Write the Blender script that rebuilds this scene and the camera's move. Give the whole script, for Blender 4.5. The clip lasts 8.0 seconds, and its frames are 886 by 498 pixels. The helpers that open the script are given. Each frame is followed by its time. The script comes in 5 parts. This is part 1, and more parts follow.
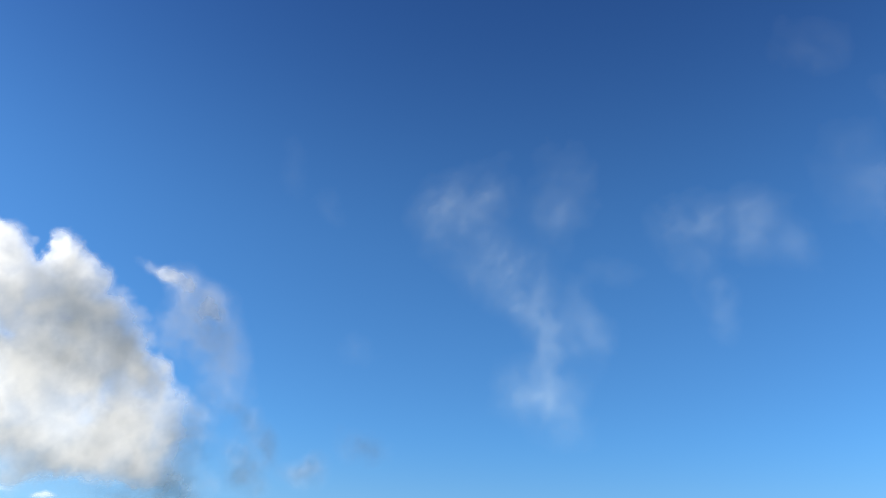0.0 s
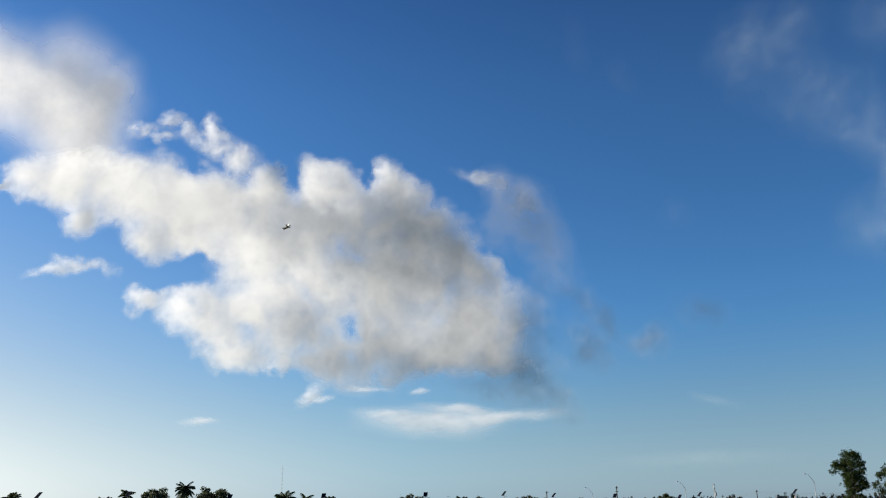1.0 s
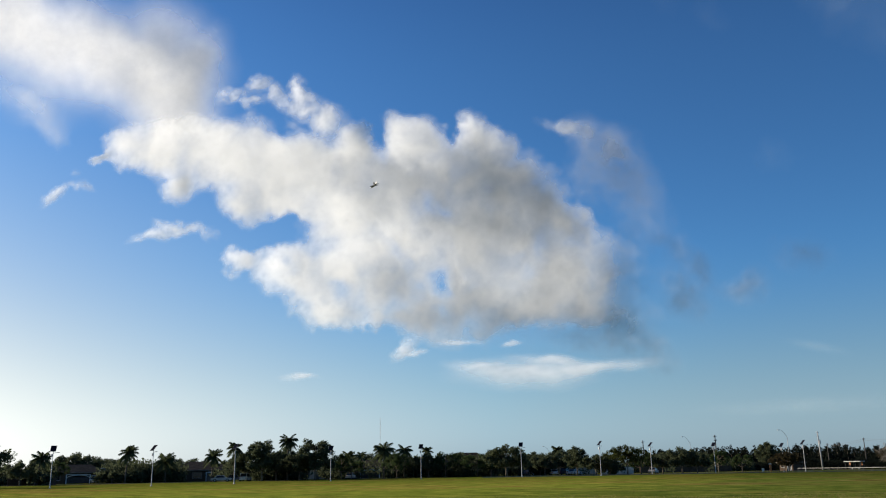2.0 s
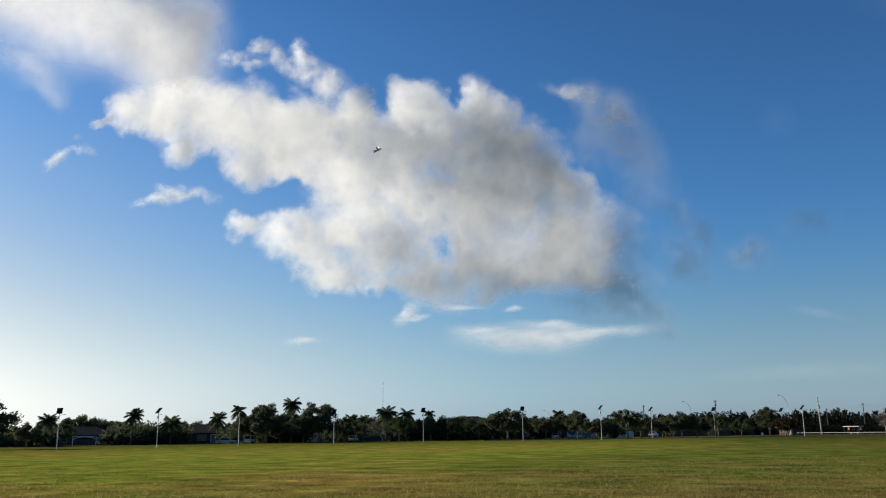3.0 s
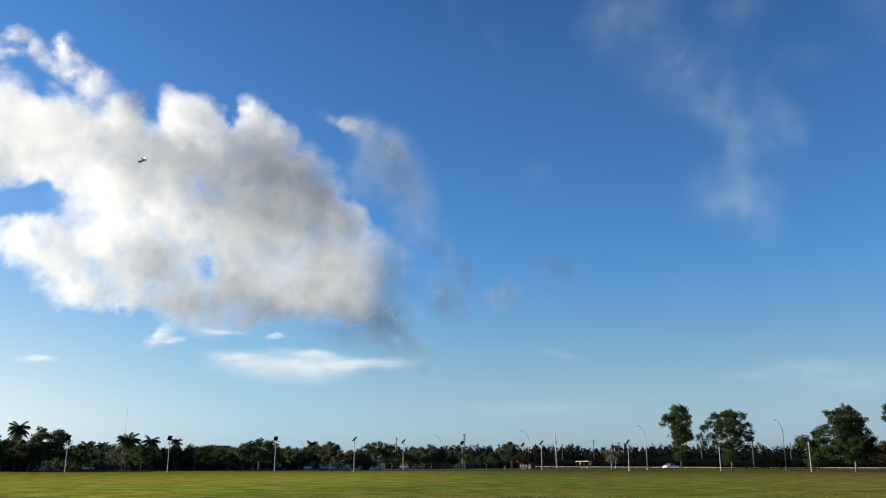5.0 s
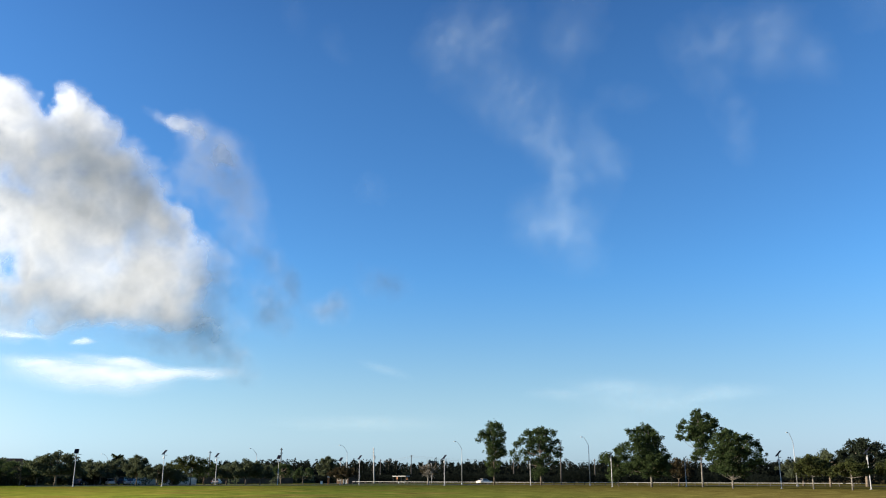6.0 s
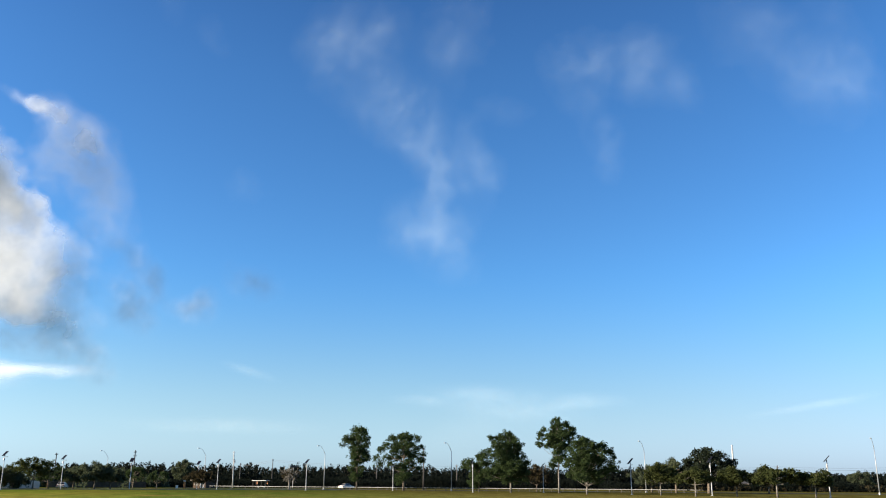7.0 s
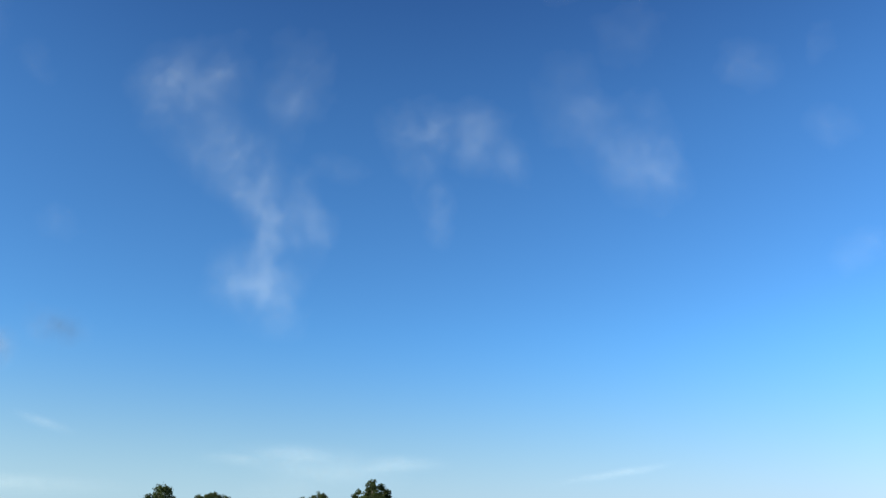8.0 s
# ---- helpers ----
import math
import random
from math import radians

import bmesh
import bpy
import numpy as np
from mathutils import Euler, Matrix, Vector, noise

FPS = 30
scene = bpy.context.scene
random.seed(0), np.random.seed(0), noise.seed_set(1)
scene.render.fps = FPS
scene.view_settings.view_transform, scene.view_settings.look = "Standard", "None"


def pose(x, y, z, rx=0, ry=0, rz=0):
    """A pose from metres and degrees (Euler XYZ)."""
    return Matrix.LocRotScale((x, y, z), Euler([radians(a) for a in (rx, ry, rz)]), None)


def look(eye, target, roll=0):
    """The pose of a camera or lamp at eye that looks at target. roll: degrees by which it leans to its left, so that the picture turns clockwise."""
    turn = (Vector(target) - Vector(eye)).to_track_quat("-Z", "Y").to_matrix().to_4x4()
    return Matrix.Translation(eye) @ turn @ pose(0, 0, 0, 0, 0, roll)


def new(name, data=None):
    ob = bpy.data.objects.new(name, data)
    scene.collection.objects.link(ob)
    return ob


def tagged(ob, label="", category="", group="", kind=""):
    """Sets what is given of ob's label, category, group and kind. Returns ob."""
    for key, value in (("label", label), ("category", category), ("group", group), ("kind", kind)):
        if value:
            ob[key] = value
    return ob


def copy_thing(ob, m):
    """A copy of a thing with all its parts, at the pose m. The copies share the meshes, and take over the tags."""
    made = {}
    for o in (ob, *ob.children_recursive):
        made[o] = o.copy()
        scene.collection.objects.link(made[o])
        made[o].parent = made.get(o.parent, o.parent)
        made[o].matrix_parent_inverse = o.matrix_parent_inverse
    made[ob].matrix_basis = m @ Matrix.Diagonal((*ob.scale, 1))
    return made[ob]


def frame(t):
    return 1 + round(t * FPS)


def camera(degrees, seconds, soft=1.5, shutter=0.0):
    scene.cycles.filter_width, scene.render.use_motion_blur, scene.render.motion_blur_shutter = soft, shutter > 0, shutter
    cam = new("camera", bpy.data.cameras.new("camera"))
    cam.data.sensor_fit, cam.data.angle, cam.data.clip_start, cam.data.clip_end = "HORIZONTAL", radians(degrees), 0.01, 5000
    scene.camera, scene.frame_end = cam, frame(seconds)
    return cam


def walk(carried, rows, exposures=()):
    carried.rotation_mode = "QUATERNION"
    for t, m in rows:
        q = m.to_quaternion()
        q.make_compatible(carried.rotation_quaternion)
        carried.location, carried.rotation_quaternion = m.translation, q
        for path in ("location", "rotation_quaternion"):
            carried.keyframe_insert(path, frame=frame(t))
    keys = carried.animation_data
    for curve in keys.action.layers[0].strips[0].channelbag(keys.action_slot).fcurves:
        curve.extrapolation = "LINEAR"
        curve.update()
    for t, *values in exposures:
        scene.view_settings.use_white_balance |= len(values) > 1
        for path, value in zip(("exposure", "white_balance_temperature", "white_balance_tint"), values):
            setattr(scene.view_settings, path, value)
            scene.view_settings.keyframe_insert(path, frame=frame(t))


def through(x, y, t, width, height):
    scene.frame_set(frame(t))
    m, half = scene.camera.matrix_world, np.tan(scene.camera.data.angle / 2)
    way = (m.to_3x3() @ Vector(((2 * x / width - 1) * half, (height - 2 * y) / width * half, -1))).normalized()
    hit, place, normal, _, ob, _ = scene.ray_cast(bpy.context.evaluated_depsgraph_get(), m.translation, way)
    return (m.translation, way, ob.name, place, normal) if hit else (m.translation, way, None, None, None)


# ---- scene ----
# A park field at the edge of a suburb, seen by someone who stands still and turns.
EYE = 1.6
cam = camera(55.43, 8.0, soft=1.1)
PATH = [
    (0, pose(0, 0, EYE, 116.4, -2.4, -6.4)),
    (0.1, pose(0, 0, EYE, 115.0, -2.5, -1.8)),
    (0.2, pose(0, 0, EYE, 113.68, -2.78, 2.33)),
    (0.3, pose(0, 0, EYE, 112.42, -2.07, 6.02)),
    (0.5, pose(0, 0, EYE, 110.58, -1.15, 11.1)),
    (0.7, pose(0, 0, EYE, 109.11, -0.42, 14.22)),
    (1, pose(0, 0, EYE, 107.78, 0.75, 17.28)),
    (1.5, pose(0, 0, EYE, 106.01, 1.86, 20.63)),
    (2, pose(0, 0, EYE, 104.72, 0.97, 23.56)),
    (2.2, pose(0, 0, EYE, 104.09, 0.59, 24.30)),
    (3.3, pose(0, 0, EYE, 102.01, 0.52, 22.77)),
    (3.5, pose(0, 0, EYE, 102.07, 0.43, 21.59)),
    (4, pose(0, 0, EYE, 102.70, 0.18, 17.75)),
    (4.5, pose(0, 0, EYE, 103.63, -0.08, 13.07)),
    (4.7, pose(0, 0, EYE, 103.85, -0.01, 10.86)),
    (5.8, pose(0, 0, EYE, 105.2, 0.05, -2.04)),
    (6, pose(0, 0, EYE, 105.19, 0.00, -4.51)),
    (6.5, pose(0, 0, EYE, 105.12, -0.23, -9.72)),
    (7, pose(0, 0, EYE, 105.54, -0.32, -13.50)),
    (7.5, pose(0, 0, EYE, 107.13, -0.08, -18.16)),
    (8, pose(0, 0, EYE, 109.63, -0.57, -25.70)),
]
EXPOSURES = [(0.0, 1.28), (0.5, 0.86), (1.0, 0.63), (2.0, 0.62), (3.5, 0.52), (4.5, 0.68), (6.0, 1.27), (7.0, 1.36), (8.0, 1.24)]
walk(cam, PATH, EXPOSURES)

# ---- light ----
SUN_AZ, SUN_EL = 86.0, 17.0        # degrees left of the y axis, degrees above the ground
world = bpy.data.worlds.new("sky")
world.use_nodes = True
scene.world = world
wn = world.node_tree.nodes
sky = wn.new("ShaderNodeTexSky")
sky.sky_type = "NISHITA"
sky.sun_disc = False
sky.sun_elevation = radians(SUN_EL)
sky.sun_rotation = radians(-SUN_AZ)
sky.altitude, sky.air_density, sky.dust_density, sky.ozone_density = 0.0, 1.0, 0.4, 3.0
wn["Background"].inputs["Strength"].default_value = 0.12
tint = wn.new("ShaderNodeMix")
tint.data_type, tint.blend_type = "RGBA", "MULTIPLY"
tint.inputs[0].default_value = 1.0
tint.inputs[7].default_value = (0.262, 0.405, 0.485, 1)       # clean sea air: a deep blue
deepen = wn.new("ShaderNodeGamma")
deepen.inputs["Gamma"].default_value = 1.3
world.node_tree.links.new(sky.outputs["Color"], deepen.inputs["Color"])
world.node_tree.links.new(deepen.outputs["Color"], tint.inputs[6])
# moist air whitens the sky towards the horizon
wl = world.node_tree.links
grey, haze, low, split, where = wn.new("ShaderNodeRGBToBW"), wn.new("ShaderNodeMix"), wn.new("ShaderNodeMapRange"), wn.new("ShaderNodeSeparateXYZ"), wn.new("ShaderNodeTexCoord")
whiten = wn.new("ShaderNodeMix")
haze.data_type, haze.blend_type, whiten.data_type = "RGBA", "MULTIPLY", "RGBA"
haze.inputs[0].default_value = 1.0
wl.new(tint.outputs[2], grey.inputs["Color"])
wl.new(grey.outputs["Val"], haze.inputs[6])
wl.new(where.outputs["Generated"], split.inputs["Vector"])
# the haze is milky and deep on the sun's side, thin and bluish away from it
sunward, near_sun, milk, rise = wn.new("ShaderNodeVectorMath"), wn.new("ShaderNodeMapRange"), wn.new("ShaderNodeMix"), wn.new("ShaderNodeMapRange")
sunward.operation = "DOT_PRODUCT"
sunward.inputs[1].default_value = (-math.sin(radians(SUN_AZ)), math.cos(radians(SUN_AZ)), 0)
wl.new(where.outputs["Generated"], sunward.inputs[0])
wl.new(sunward.outputs["Value"], near_sun.inputs["Value"])
near_sun.inputs["From Min"].default_value, near_sun.inputs["From Max"].default_value = 0.4, 0.86
milk.data_type = "RGBA"
milk.inputs[6].default_value, milk.inputs[7].default_value = (0.69, 0.93, 1.16, 1), (1.0, 0.98, 0.92, 1)
wl.new(near_sun.outputs["Result"], milk.inputs[0])
far_side, dusk = wn.new("ShaderNodeMapRange"), wn.new("ShaderNodeMix")
far_side.inputs["From Min"].default_value, far_side.inputs["From Max"].default_value = -0.1, -0.7
dusk.data_type = "RGBA"
dusk.inputs[7].default_value = (0.52, 0.63, 0.87, 1)
wl.new(sunward.outputs["Value"], far_side.inputs["Value"])
wl.new(far_side.outputs["Result"], dusk.inputs[0])
wl.new(milk.outputs[2], dusk.inputs[6])
wl.new(dusk.outputs[2], haze.inputs[7])
for node, height, most in ((low, 0.25, 0.86), (rise, 0.5, 0.96)):
    wl.new(split.outputs["Z"], node.inputs["Value"])
    node.interpolation_type = "SMOOTHSTEP"
    node.inputs["From Max"].default_value = height
    node.inputs["To Min"].default_value, node.inputs["To Max"].default_value = most, 0.0
both = wn.new("ShaderNodeMix")
wl.new(near_sun.outputs["Result"], both.inputs[0])
wl.new(low.outputs["Result"], both.inputs[2])
wl.new(rise.outputs["Result"], both.inputs[3])
wl.new(both.outputs[0], whiten.inputs[0])
wl.new(tint.outputs[2], whiten.inputs[6])
wl.new(haze.outputs[2], whiten.inputs[7])
# the clean air overhead is a deeper blue
high, zenith = wn.new("ShaderNodeMapRange"), wn.new("ShaderNodeMix")
high.interpolation_type = "SMOOTHSTEP"
high.inputs["From Min"].default_value, high.inputs["From Max"].default_value = 0.43, 0.74
wl.new(split.outputs["Z"], high.inputs["Value"])
zenith.data_type, zenith.blend_type = "RGBA", "MULTIPLY"
zenith.inputs[7].default_value = (0.64, 0.66, 0.8, 1)
wl.new(whiten.outputs[2], zenith.inputs[6])
wl.new(high.outputs["Result"], zenith.inputs[0])
wl.new(zenith.outputs[2], wn["Background"].inputs["Color"])

sun_dir = Vector((-math.sin(radians(SUN_AZ)) * math.cos(radians(SUN_EL)), math.cos(radians(SUN_AZ)) * math.cos(radians(SUN_EL)), math.sin(radians(SUN_EL))))
sun = new("sun", bpy.data.lights.new("sun", "SUN"))
sun.data.energy, sun.data.angle, sun.data.color = 5.0, radians(0.5), (1.0, 0.88, 0.72)
sun.matrix_world = look((0, 0, 0), -sun_dir) 

# ---- helpers of this scene ----


def at(az, d, z=0.0):
    """A place d metres off, az degrees to the left of the y axis."""
    return Vector((-math.sin(radians(az)) * d, math.cos(radians(az)) * d, z))


def mesh_from(name, verts, faces, mats=(), smooth=False):
    me = bpy.data.meshes.new(name)
    me.from_pydata([tuple(v) for v in verts], [], [tuple(f) for f in faces])
    for m in mats:
        me.materials.append(m)
    if smooth:
        me.polygons.foreach_set("use_smooth", [True] * len(me.polygons))
    me.update()
    return me


def lattice(seed, n=64):
    return np.random.default_rng(seed).random((n, n))


def value_noise(x, y, seed):
    g = lattice(seed)
    n = g.shape[0]
    xi, yi = np.floor(x).astype(int), np.floor(y).astype(int)
    fx, fy = x - xi, y - yi
    fx, fy = fx * fx * fx * (fx * (fx * 6 - 15) + 10), fy * fy * fy * (fy * (fy * 6 - 15) + 10)
    a, b = g[yi % n, xi % n], g[yi % n, (xi + 1) % n]
    c, d = g[(yi + 1) % n, xi % n], g[(yi + 1) % n, (xi + 1) % n]
    return (a * (1 - fx) + b * fx) * (1 - fy) + (c * (1 - fx) + d * fx) * fy


def fbm(x, y, seed, octaves=5, gain=0.5):
    """Layered noise round 0, about -0.5 to 0.5."""
    total, amp, norm = 0.0, 1.0, 0.0
    for i in range(octaves):
        c, s = math.cos(0.6 * i), math.sin(0.6 * i)
        total = total + amp * (value_noise((x * c - y * s) * 2 ** i, (x * s + y * c) * 2 ** i, seed + i) - 0.5)
        norm += amp
        amp *= gain
    return total / norm * 1.6


# ---- materials ----
def material(name, rough=0.8, metal=0.0):
    m = bpy.data.materials.new(name)
    m.use_nodes = True
    bsdf = m.node_tree.nodes["Principled BSDF"]
    bsdf.inputs["Roughness"].default_value = rough
    bsdf.inputs["Metallic"].default_value = metal
    return m, m.node_tree.nodes, m.node_tree.links, bsdf


def noise_node(nodes, links, scale, detail=4.0, rough=0.55, coord="Object", stretch=None):
    tc = nodes.new("ShaderNodeTexCoord")
    n = nodes.new("ShaderNodeTexNoise")
    n.inputs["Scale"].default_value = scale
    n.inputs["Detail"].default_value = detail
    n.inputs["Roughness"].default_value = rough
    if stretch:
        mp = nodes.new("ShaderNodeMapping")
        mp.inputs["Scale"].default_value = stretch
        links.new(tc.outputs[coord], mp.inputs["Vector"])
        links.new(mp.outputs["Vector"], n.inputs["Vector"])
    else:
        links.new(tc.outputs[coord], n.inputs["Vector"])
    return n


def ramp_node(nodes, links, source, stops):
    r = nodes.new("ShaderNodeValToRGB")
    els = r.color_ramp.elements
    while len(els) < len(stops):
        els.new(0.5)
    for e, (p, c) in zip(els, stops):
        e.position, e.color = p, (*c, 1)
    links.new(source, r.inputs["Fac"])
    return r


def mottled(name, dark, light, scale=2.0, rough=0.8, metal=0.0, bump=0.0, fine=40.0, low=0.35, high=0.65):
    """A surface between two colours, with large stains and a fine grain."""
    m, nodes, links, bsdf = material(name, rough, metal)
    if rough > 0.75:
        bsdf.inputs["Specular IOR Level"].default_value = 0.08
    n = noise_node(nodes, links, scale)
    f = noise_node(nodes, links, fine, 3)
    mix = nodes.new("ShaderNodeMath")
    mix.operation = "MULTIPLY_ADD"
    links.new(f.outputs["Fac"], mix.inputs[0])
    mix.inputs[1].default_value = 0.35
    links.new(n.outputs["Fac"], mix.inputs[2])
    sub = nodes.new("ShaderNodeMath")
    sub.operation = "SUBTRACT"
    links.new(mix.outputs[0], sub.inputs[0])
    sub.inputs[1].default_value = 0.175
    r = ramp_node(nodes, links, sub.outputs[0], [(low, dark), (high, light)])
    links.new(r.outputs["Color"], bsdf.inputs["Base Color"])
    if bump:
        b = nodes.new("ShaderNodeBump")
        b.inputs["Strength"].default_value = bump
        b.inputs["Distance"].default_value = 0.02
        links.new(f.outputs["Fac"], b.inputs["Height"])
        links.new(b.outputs["Normal"], bsdf.inputs["Normal"])
    return m


def leafy(name, dark, light, through=0.35):
    """Foliage: every clump its own shade, part of the light goes through it."""
    m, nodes, links, bsdf = material(name, 0.6)
    geo = nodes.new("ShaderNodeNewGeometry")
    r = ramp_node(nodes, links, geo.outputs["Random Per Island"], [(0.0, dark), (1.0, light)])
    links.new(r.outputs["Color"], bsdf.inputs["Base Color"])
    bsdf.inputs["Specular IOR Level"].default_value = 0.0
    tr = nodes.new("ShaderNodeBsdfTranslucent")
    links.new(r.outputs["Color"], tr.inputs["Color"])
    mix = nodes.new("ShaderNodeMixShader")
    mix.inputs["Fac"].default_value = through
    links.new(bsdf.outputs[0], mix.inputs[1])
    links.new(tr.outputs[0], mix.inputs[2])
    links.new(mix.outputs[0], nodes["Material Output"].inputs["Surface"])
    return m


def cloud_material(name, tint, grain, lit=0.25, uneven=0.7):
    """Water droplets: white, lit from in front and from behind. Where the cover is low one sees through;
    the cloud's grey shade is painted into the colour of the light let through."""
    m, nodes, links, bsdf = material(name)
    nodes.remove(bsdf)
    cover, painted_shade = nodes.new("ShaderNodeAttribute"), nodes.new("ShaderNodeAttribute")
    cover.attribute_name, painted_shade.attribute_name = "cover", "painted_shade"
    n = noise_node(nodes, links, grain, 5, 0.6)
    sub = nodes.new("ShaderNodeMath")
    sub.operation = "MULTIPLY_ADD"
    links.new(n.outputs["Fac"], sub.inputs[0])
    sub.inputs[1].default_value = uneven
    sub.inputs[2].default_value = 1 - 0.5 * uneven
    mul = nodes.new("ShaderNodeMath")
    mul.operation = "MULTIPLY"
    mul.use_clamp = True
    links.new(cover.outputs["Fac"], mul.inputs[0])
    links.new(sub.outputs[0], mul.inputs[1])
    di, tr, tp = nodes.new("ShaderNodeBsdfDiffuse"), nodes.new("ShaderNodeBsdfTranslucent"), nodes.new("ShaderNodeBsdfTransparent")
    di.inputs["Color"].default_value = (*tint, 1)
    shade_ramp = ramp_node(nodes, links, painted_shade.outputs["Fac"], [(0.0, tint), (1.0, (0.1, 0.12, 0.145))])
    links.new(shade_ramp.outputs["Color"], tr.inputs["Color"])
    body, mix = nodes.new("ShaderNodeMixShader"), nodes.new("ShaderNodeMixShader")
    body.inputs["Fac"].default_value = 1 - lit
    links.new(di.outputs[0], body.inputs[1])
    links.new(tr.outputs[0], body.inputs[2])
    links.new(mul.outputs[0], mix.inputs["Fac"])
    links.new(tp.outputs[0], mix.inputs[1])
    links.new(body.outputs[0], mix.inputs[2])
    links.new(mix.outputs[0], nodes["Material Output"].inputs["Surface"])
    return m


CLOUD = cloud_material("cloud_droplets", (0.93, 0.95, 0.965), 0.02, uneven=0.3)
VAPOUR = cloud_material("thin_vapour", (0.76, 0.88, 0.9), 0.03, 0.55, 2.0)
BARK = mottled("bark", (0.09, 0.07, 0.05), (0.22, 0.18, 0.14), 3.0, 0.9, bump=0.5)
PALE_BARK = mottled("pale_bark", (0.11, 0.095, 0.078), (0.26, 0.235, 0.2), 3.0, 0.9, bump=0.5)
LEAF = leafy("leaf", (0.038, 0.054, 0.022), (0.062, 0.09, 0.034), 0.42)
LEAF_SUNNY = leafy("sunny_leaf", (0.036, 0.044, 0.016), (0.078, 0.088, 0.03), 0.4)
LEAF_DARK = leafy("dark_leaf", (0.066, 0.078, 0.045), (0.094, 0.11, 0.06), 0.47)
LEAF_BLACK = leafy("blackish_leaf", (0.018, 0.024, 0.016), (0.034, 0.042, 0.025), 0.3)
LEAF_DRY = leafy("dry_leaf", (0.034, 0.029, 0.016), (0.07, 0.056, 0.03), 0.35)
FROND = leafy("frond", (0.045, 0.058, 0.028), (0.085, 0.105, 0.048), 0.45)
STRAW = leafy("straw_blade", (0.13, 0.115, 0.03), (0.36, 0.3, 0.11), 0.5)
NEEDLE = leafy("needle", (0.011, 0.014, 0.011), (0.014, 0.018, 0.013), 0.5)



def grass_material(name, blades):
    """Lawn: green and yellow-green in broad drifts, straw and reddish-brown where it is dry. The blades take the lawn's own colours."""
    m, nodes, links, bsdf = material(name, 0.9)
    big = noise_node(nodes, links, 0.075, 6, 0.66, "Object", (0.9, 1.1, 1.0))
    mid = noise_node(nodes, links, 0.42, 6, 0.66, "Object", (0.9, 1.1, 1.0))
    other = noise_node(nodes, links, 0.11, 5, 0.65, "Object", (1.0, 1.1, 1.0))
    fine = noise_node(nodes, links, 7.0, 4, 0.7)
    green = ramp_node(nodes, links, mid.outputs["Fac"], [(0.34, (0.048, 0.072, 0.014)), (0.42, (0.086, 0.12, 0.02)), (0.52, (0.13, 0.164, 0.026)), (0.64, (0.2, 0.216, 0.04))])
    dry = ramp_node(nodes, links, mid.outputs["Fac"], [(0.34, (0.088, 0.056, 0.018)), (0.44, (0.155, 0.1, 0.031)), (0.54, (0.2, 0.148, 0.043)), (0.66, (0.32, 0.26, 0.08))])
    # worn and dry near the middle, where people stand; lush in a ring beyond it
    place, far_off, sum_up = nodes.new("ShaderNodeTexCoord"), nodes.new("ShaderNodeVectorMath"), nodes.new("ShaderNodeMath")
    far_off.operation = "LENGTH"
    links.new(place.outputs["Object"], far_off.inputs[0])
    scaled = nodes.new("ShaderNodeMath")
    scaled.operation = "MULTIPLY"
    scaled.inputs[1].default_value = 0.01
    links.new(far_off.outputs["Value"], scaled.inputs[0])
    worn = ramp_node(nodes, links, scaled.outputs[0], [(0.0, (0.16, 0.16, 0.16)), (0.25, (0.16, 0.16, 0.16)), (0.34, (0.09, 0.09, 0.09)), (0.44, (0.0, 0.0, 0.0)), (0.7, (0.0, 0.0, 0.0)), (0.86, (0.05, 0.05, 0.05)), (0.98, (0.05, 0.05, 0.05))])
    sum_up.operation = "ADD"
    links.new(big.outputs["Fac"], sum_up.inputs[0])
    links.new(worn.outputs["Color"], sum_up.inputs[1])
    where = ramp_node(nodes, links, sum_up.outputs[0], [(0.52, (0, 0, 0)), (0.68, (0.85, 0.85, 0.85))])
    spots = ramp_node(nodes, links, other.outputs["Fac"], [(0.55, (0, 0, 0)), (0.78, (0.28, 0.28, 0.28))])
    dryness = nodes.new("ShaderNodeMath")
    dryness.operation = "MAXIMUM"
    links.new(where.outputs["Color"], dryness.inputs[0])
    links.new(spots.outputs["Color"], dryness.inputs[1])
    # the east end of the field is khaki
    edge, east, parched = nodes.new("ShaderNodeSeparateXYZ"), nodes.new("ShaderNodeMapRange"), nodes.new("ShaderNodeMath")
    links.new(place.outputs["Object"], edge.inputs["Vector"])
    links.new(edge.outputs["X"], east.inputs["Value"])
    east.inputs["From Min"].default_value, east.inputs["From Max"].default_value = 2.0, 36.0
    east.inputs["To Max"].default_value = 0.75
    parched.operation = "MAXIMUM"
    links.new(dryness.outputs[0], parched.inputs[0])
    links.new(east.outputs["Result"], parched.inputs[1])
    mix = nodes.new("ShaderNodeMix")
    mix.data_type = "RGBA"
    links.new(parched.outputs[0], mix.inputs[0])
    links.new(green.outputs["Color"], mix.inputs[6])
    links.new(dry.outputs["Color"], mix.inputs[7])
    speck = ramp_node(nodes, links, fine.outputs["Fac"], [(0.3, (0.65, 0.65, 0.65)), (0.7, (1.25, 1.25, 1.25))])
    # shade at the foot of the trees, painted into the grass of the far margin
    margin = nodes.new("ShaderNodeMath")
    margin.operation = "MULTIPLY_ADD"
    margin.inputs[1].default_value = 0.12
    links.new(other.outputs["Fac"], margin.inputs[0])
    links.new(scaled.outputs[0], margin.inputs[2])
    halved = nodes.new("ShaderNodeMath")
    halved.operation = "MULTIPLY"
    halved.inputs[1].default_value = 0.5
    links.new(margin.outputs[0], halved.inputs[0])
